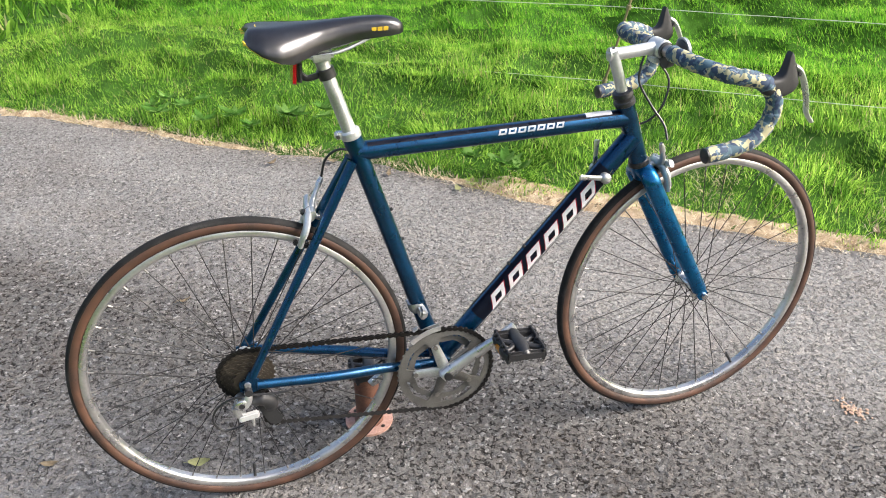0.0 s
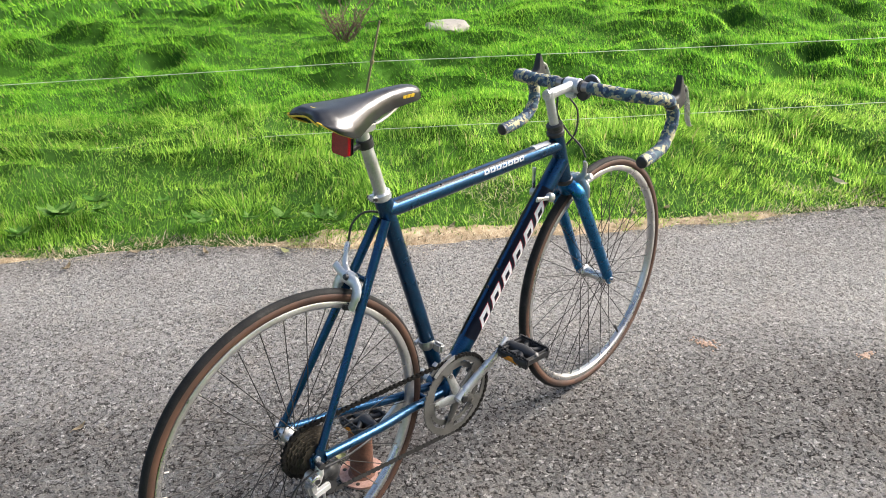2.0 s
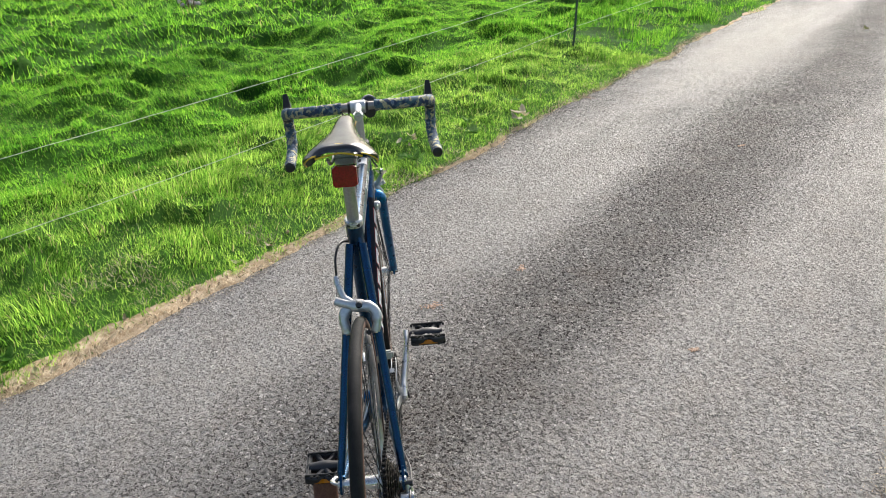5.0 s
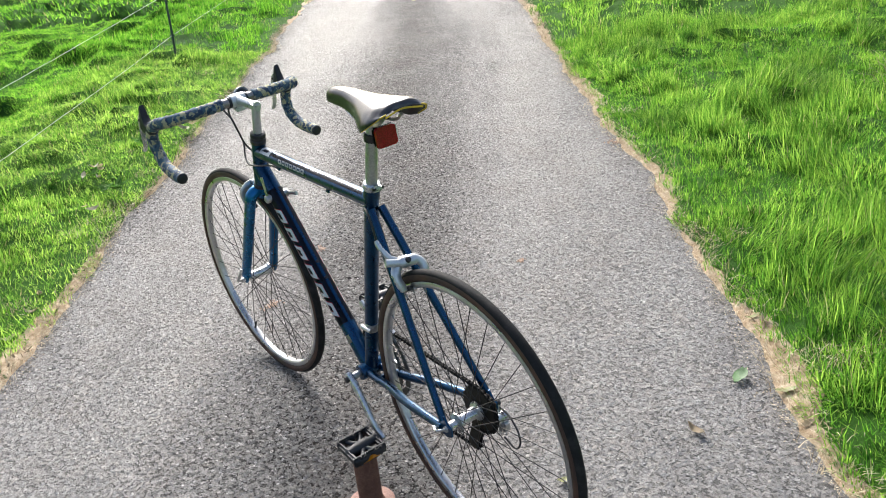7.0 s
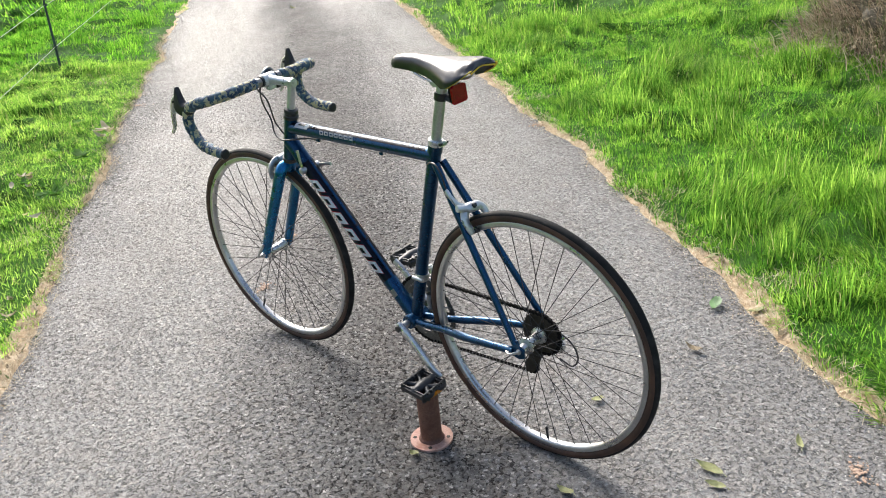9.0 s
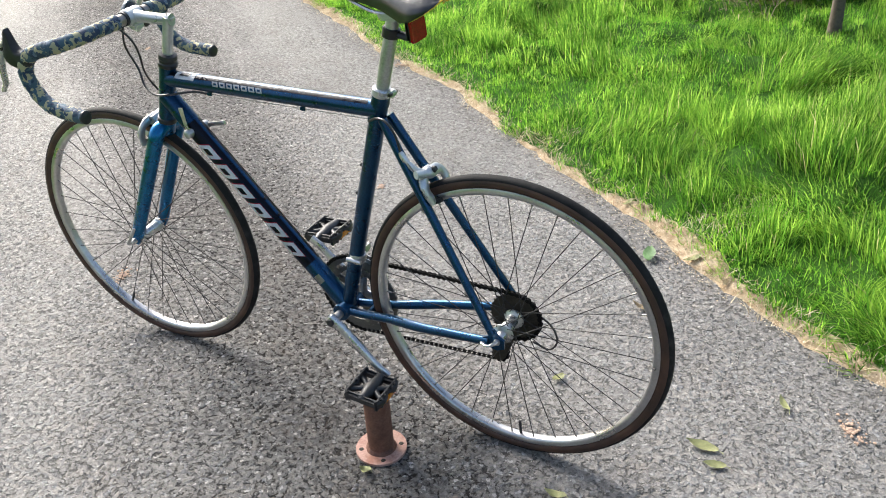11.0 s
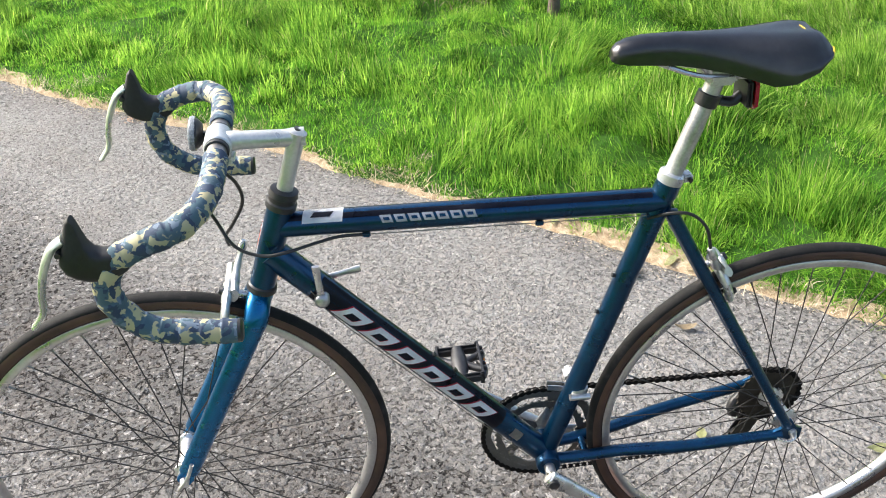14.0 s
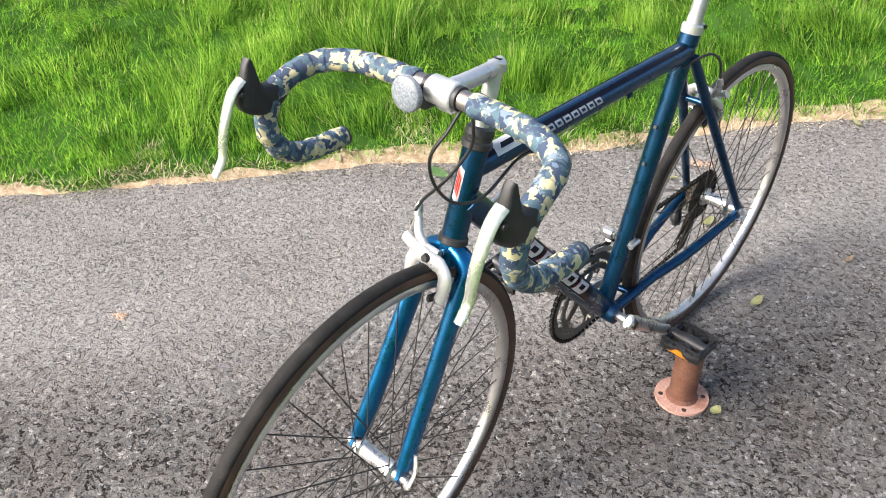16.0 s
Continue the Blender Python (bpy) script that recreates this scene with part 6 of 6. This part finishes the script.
def dead_leaves(x, y, size, count, seed):
    """A clump of bleached, curled leaves."""
    r = random.Random(seed)
    clump = new("dead_leaf_clump")
    clump.matrix_basis = Matrix.Translation((x, y, ground_at(x, y) + 0.02))
    tagged(clump, "bleached curled dead leaves lying in the verge grass", "dead leaves", "clumps of dead leaves")
    for k in range(count):
        le = size * r.uniform(0.6, 1.1)
        m = pose(r.gauss(0, size * 0.35), r.gauss(0, size * 0.25), 0.01 + 0.012 * k, r.uniform(-30, 30), r.uniform(-25, 25), r.uniform(0, 360))
        part("leaf", leaf_mesh(le, le * r.uniform(0.35, 0.5), r.uniform(0.1, 0.35), 0.4, seed * 30 + k), DRY_LEAF, clump, m=m, smooth=80)


for k, (x, y, size, count) in enumerate(((2.91, 2.52, 0.085, 5), (3.68, 1.995, 0.09, 6), (2.44, 2.56, 0.06, 3))):
    dead_leaves(x, y, size, count, k + 3)

# thistle in the far pasture
tz = ground_at(9.3, 7.8)
thistle = new("thistle")
thistle.matrix_basis = Matrix.Translation((9.3, 7.8, tz))
tagged(thistle, "pale thistle clump standing in far pasture grass", "thistle")
for k in range(14):
    a = random.uniform(0, 6.28)
    tip = V(math.cos(a) * 0.16 * random.uniform(0.2, 1), math.sin(a) * 0.16 * random.uniform(0.2, 1), random.uniform(0.22, 0.42))
    stem_ob = part("stalk", bar([V(0, 0, 0), tip * 0.5 + V(0, 0, 0.04), tip], [0.008, 0.006, 0.005], 6), TWIG, thistle)
    head = bmesh.new()
    bmesh.ops.create_icosphere(head, subdivisions=2, radius=0.028, matrix=Matrix.Translation(tip))
    for v in head.verts:
        v.co += V(random.uniform(-1, 1), random.uniform(-1, 1), random.uniform(-1, 1)) * 0.006
    part("flower_head", head, PETAL, stem_ob)

# dry brush heap beyond the verge
DRY = blade_material("weathered_dry_grass", (0.12, 0.09, 0.058), (0.27, 0.21, 0.14), (0.5, 0.42, 0.3), (0.08, 0.12, 0.03), 0.15, 0.25)
TURF_DARK = rust("dark_brush_earth", (0.05, 0.04, 0.022), (0.08, 0.065, 0.036), (0.04, 0.05, 0.018))


def brush_mound():
    """A low earthy heap under drooping dry grass."""
    bm = bmesh.new()
    bmesh.ops.create_icosphere(bm, subdivisions=5, radius=1.0)
    for v in bm.verts:
        k = 1 + 0.25 * noise.noise(v.co * 2.3) + 0.12 * noise.noise(v.co * 7)
        v.co = V(v.co.x * 0.62 * k, v.co.y * 0.4 * k, max(-0.2, v.co.z) * 0.46 * k)
    x, y = to_world(1.92, -2.02)
    ob = part("earth_mound", bm, TURF_DARK, None, m=pose(x, y, ground_at(x, y), 0, 0, -19.5))
    return tagged(ob, "low earthy heap under drooping dry grass", "mound")


brush_mound()
n = 16000
u, off = 1.97 + rng.uniform(-0.72, 0.62, n), rng.normal(0, 0.26, n)
v = -2.0 + off
lift = 0.5 * np.exp(-(off / 0.4) ** 2) * np.sqrt(np.clip(1 - ((u - 1.95) / 0.74) ** 2, 0, 1)) * rng.uniform(0.35, 1.05, n)
blades("dry_brush", u, v, rng.uniform(0.08, 0.32, n), rng.uniform(0.003, 0.007, n), np.clip(rng.normal(0.75, 0.2, n), 0.1, 0.97), DRY, "heap of dry brown grass and brush beyond the verge", "dry brush",
       z=ground_height(u, v) + lift, turn=np.arctan2(off, (u - 1.95) * 0.4) + ROAD_ANGLE + rng.normal(0, 0.9, n), steps=(0.0, 0.35, 0.7, 1.0), droop=0.98)
n = 9000
u, v = rng.uniform(-2.6, 8.6, n), rng.uniform(-4.4, -2.2, n)
v = v + 0.5 * (noise2(u, u * 0, 0.8, 95) - 0.5)
keep = noise2(u, v, 0.7, 96) > 0.3
u, v = u[keep], v[keep]
n = len(u)
blades("undergrowth", u, v, rng.uniform(0.12, 0.42, n) * ease(-v, 2.2, 2.9), rng.uniform(0.01, 0.03, n), np.clip(rng.normal(0.6, 0.25, n), 0.1, 0.95), HEDGE, "dark green tangled undergrowth behind the lush verge", "undergrowth")

sapling_xy = (0.33, -1.62)
sz = ground_at(*sapling_xy)
sapling = new("sapling")
sapling.matrix_basis = Matrix.Translation((sapling_xy[0], sapling_xy[1], sz))
tagged(sapling, "slim young tree with grey-brown trunk in the grass", "tree")
part("trunk", bar(curve_points([V(0, 0, -0.03), V(0.005, 0, 0.2), V(0.02, 0.0, 0.7), V(0.0, 0.02, 1.8), V(0.02, 0, 3.4)], 5), [0.042, 0.037, 0.034, 0.032, 0.031] + [0.03 - 0.0013 * k for k in range(16)], 14), BARK, sapling)
rr = random.Random(3)
crown_leaves = bmesh.new()
for k in range(14):
    z0 = 2.3 + 0.08 * k
    a = rr.uniform(0, 6.28)
    d = V(math.cos(a), math.sin(a), 0.7).normalized() * rr.uniform(0.4, 0.8)
    part("limb", bar([V(0.01, 0, z0), V(0.01, 0, z0) + d * 0.5, V(0.01, 0, z0 + 0.05) + d], [0.012, 0.008, 0.003], 8), BARK, sapling)
    for j in range(60):
        p = V(0.01, 0, z0) + d * rr.uniform(0.35, 1.1) + V(rr.gauss(0, 0.1), rr.gauss(0, 0.1), rr.gauss(0, 0.09))
        q = Euler((rr.uniform(0, 6), rr.uniform(0, 6), rr.uniform(0, 6))).to_matrix()
        w = [crown_leaves.verts.new(p + q @ V(*c)) for c in ((-0.035, 0, 0), (0, -0.016, 0.004), (0.035, 0, 0), (0, 0.016, 0.004))]
        crown_leaves.faces.new(w)
part("crown", crown_leaves, HEDGE, sapling, "loose crown of small green leaves", smooth=0)

# straw along the sandy rims of the lane, and dead patches in the verge
nu = 8500
u = rng.uniform(-3.2, 7, nu)
side = rng.uniform(0, 1, nu) < 0.42
v = np.where(side, edge_left(u) + rng.normal(-0.004, 0.022, nu), edge_right(u) - rng.normal(0.02, 0.03, nu))
pu, pv = rng.uniform(-2.5, 5, 26000), rng.uniform(3.05, 4.0, 26000)
dead = noise2(pu, pv, 0.26, 81) * 0.7 + noise2(pu, pv, 0.09, 82) * 0.3 > 0.68 + 0.15 * ease(pv, 3.2, 3.9)
ru, rv = rng.uniform(-2.5, 5, 14000), rng.uniform(0.05, 0.44, 14000)
thin = noise2(ru, rv, 0.3, 83) > 0.86
u, v = np.concatenate([u, pu[dead], ru[thin]]), np.concatenate([v, pv[dead], rv[thin]])
nu = len(u)
blades("dry_straw", u, v, rng.uniform(0.015, 0.065, nu), rng.uniform(0.0012, 0.0028, nu), np.clip(rng.uniform(0.84, 1.0, nu), 0, 0.985), STRAW, "thin dry straw on the sandy rims and verges", "straw", z=np.maximum(ground_height(u, v), 0.0) + 0.008)

# dead stalks and crumbled leaves on the rims
nu = 2100
u = rng.uniform(-3.5, 7, nu)
side = rng.uniform(0, 1, nu) < 0.78
v = np.where(side, edge_left(u) + rng.normal(0.018, 0.022, nu), edge_right(u) - rng.normal(0.035, 0.025, nu))
blades("leaf_litter", u, v, rng.uniform(0.012, 0.035, nu), rng.uniform(0.003, 0.009, nu), np.clip(rng.uniform(0.75, 1.0, nu), 0, 0.96), DRY, "brown crumbled leaves and stalks on the sandy rims", "leaf litter", z=np.maximum(ground_height(u, v), 0.0) + 0.008)

# coarse sand washed on to the lane's rims
nu = 30000
u = rng.uniform(-3, 7, nu)
side = rng.uniform(0, 1, nu) < 0.5
away = np.abs(rng.normal(0, 0.03, nu)) * (0.4 + 1.4 * noise2(u, u * 0, 0.35, 91))
v = np.where(side, edge_left(u) + 0.015 - away, edge_right(u) - 0.015 + away)
blades("rim_sand", u, v, rng.uniform(0.002, 0.006, nu), rng.uniform(0.002, 0.005, nu), np.full(nu, 0.93), SAND, "coarse pale sand along the rims of the lane", "sand", z=np.maximum(ground_height(u, v), 0.0) + 0.0075, steps=(0.0, 1.0))

# loose light pebbles on the lane
pebbles = bmesh.new()
pr = random.Random(11)
for k in range(320):
    u, v = pr.uniform(-2.5, 9.0), pr.uniform(0.5, 2.98)
    x, y = to_world(u, v)
    s = pr.uniform(0.0012, 0.0042)
    bmesh.ops.create_icosphere(pebbles, subdivisions=1, radius=s, matrix=pose(x, y, s * 0.5 + 0.001, 0, 0, pr.uniform(0, 180)) @ Matrix.Diagonal((1.3, 1, 0.7, 1)))
tagged(part("loose_pebbles", pebbles, STONE, None, smooth=0), "loose pale pebbles strewn on the asphalt", "pebbles", kind="stuff")
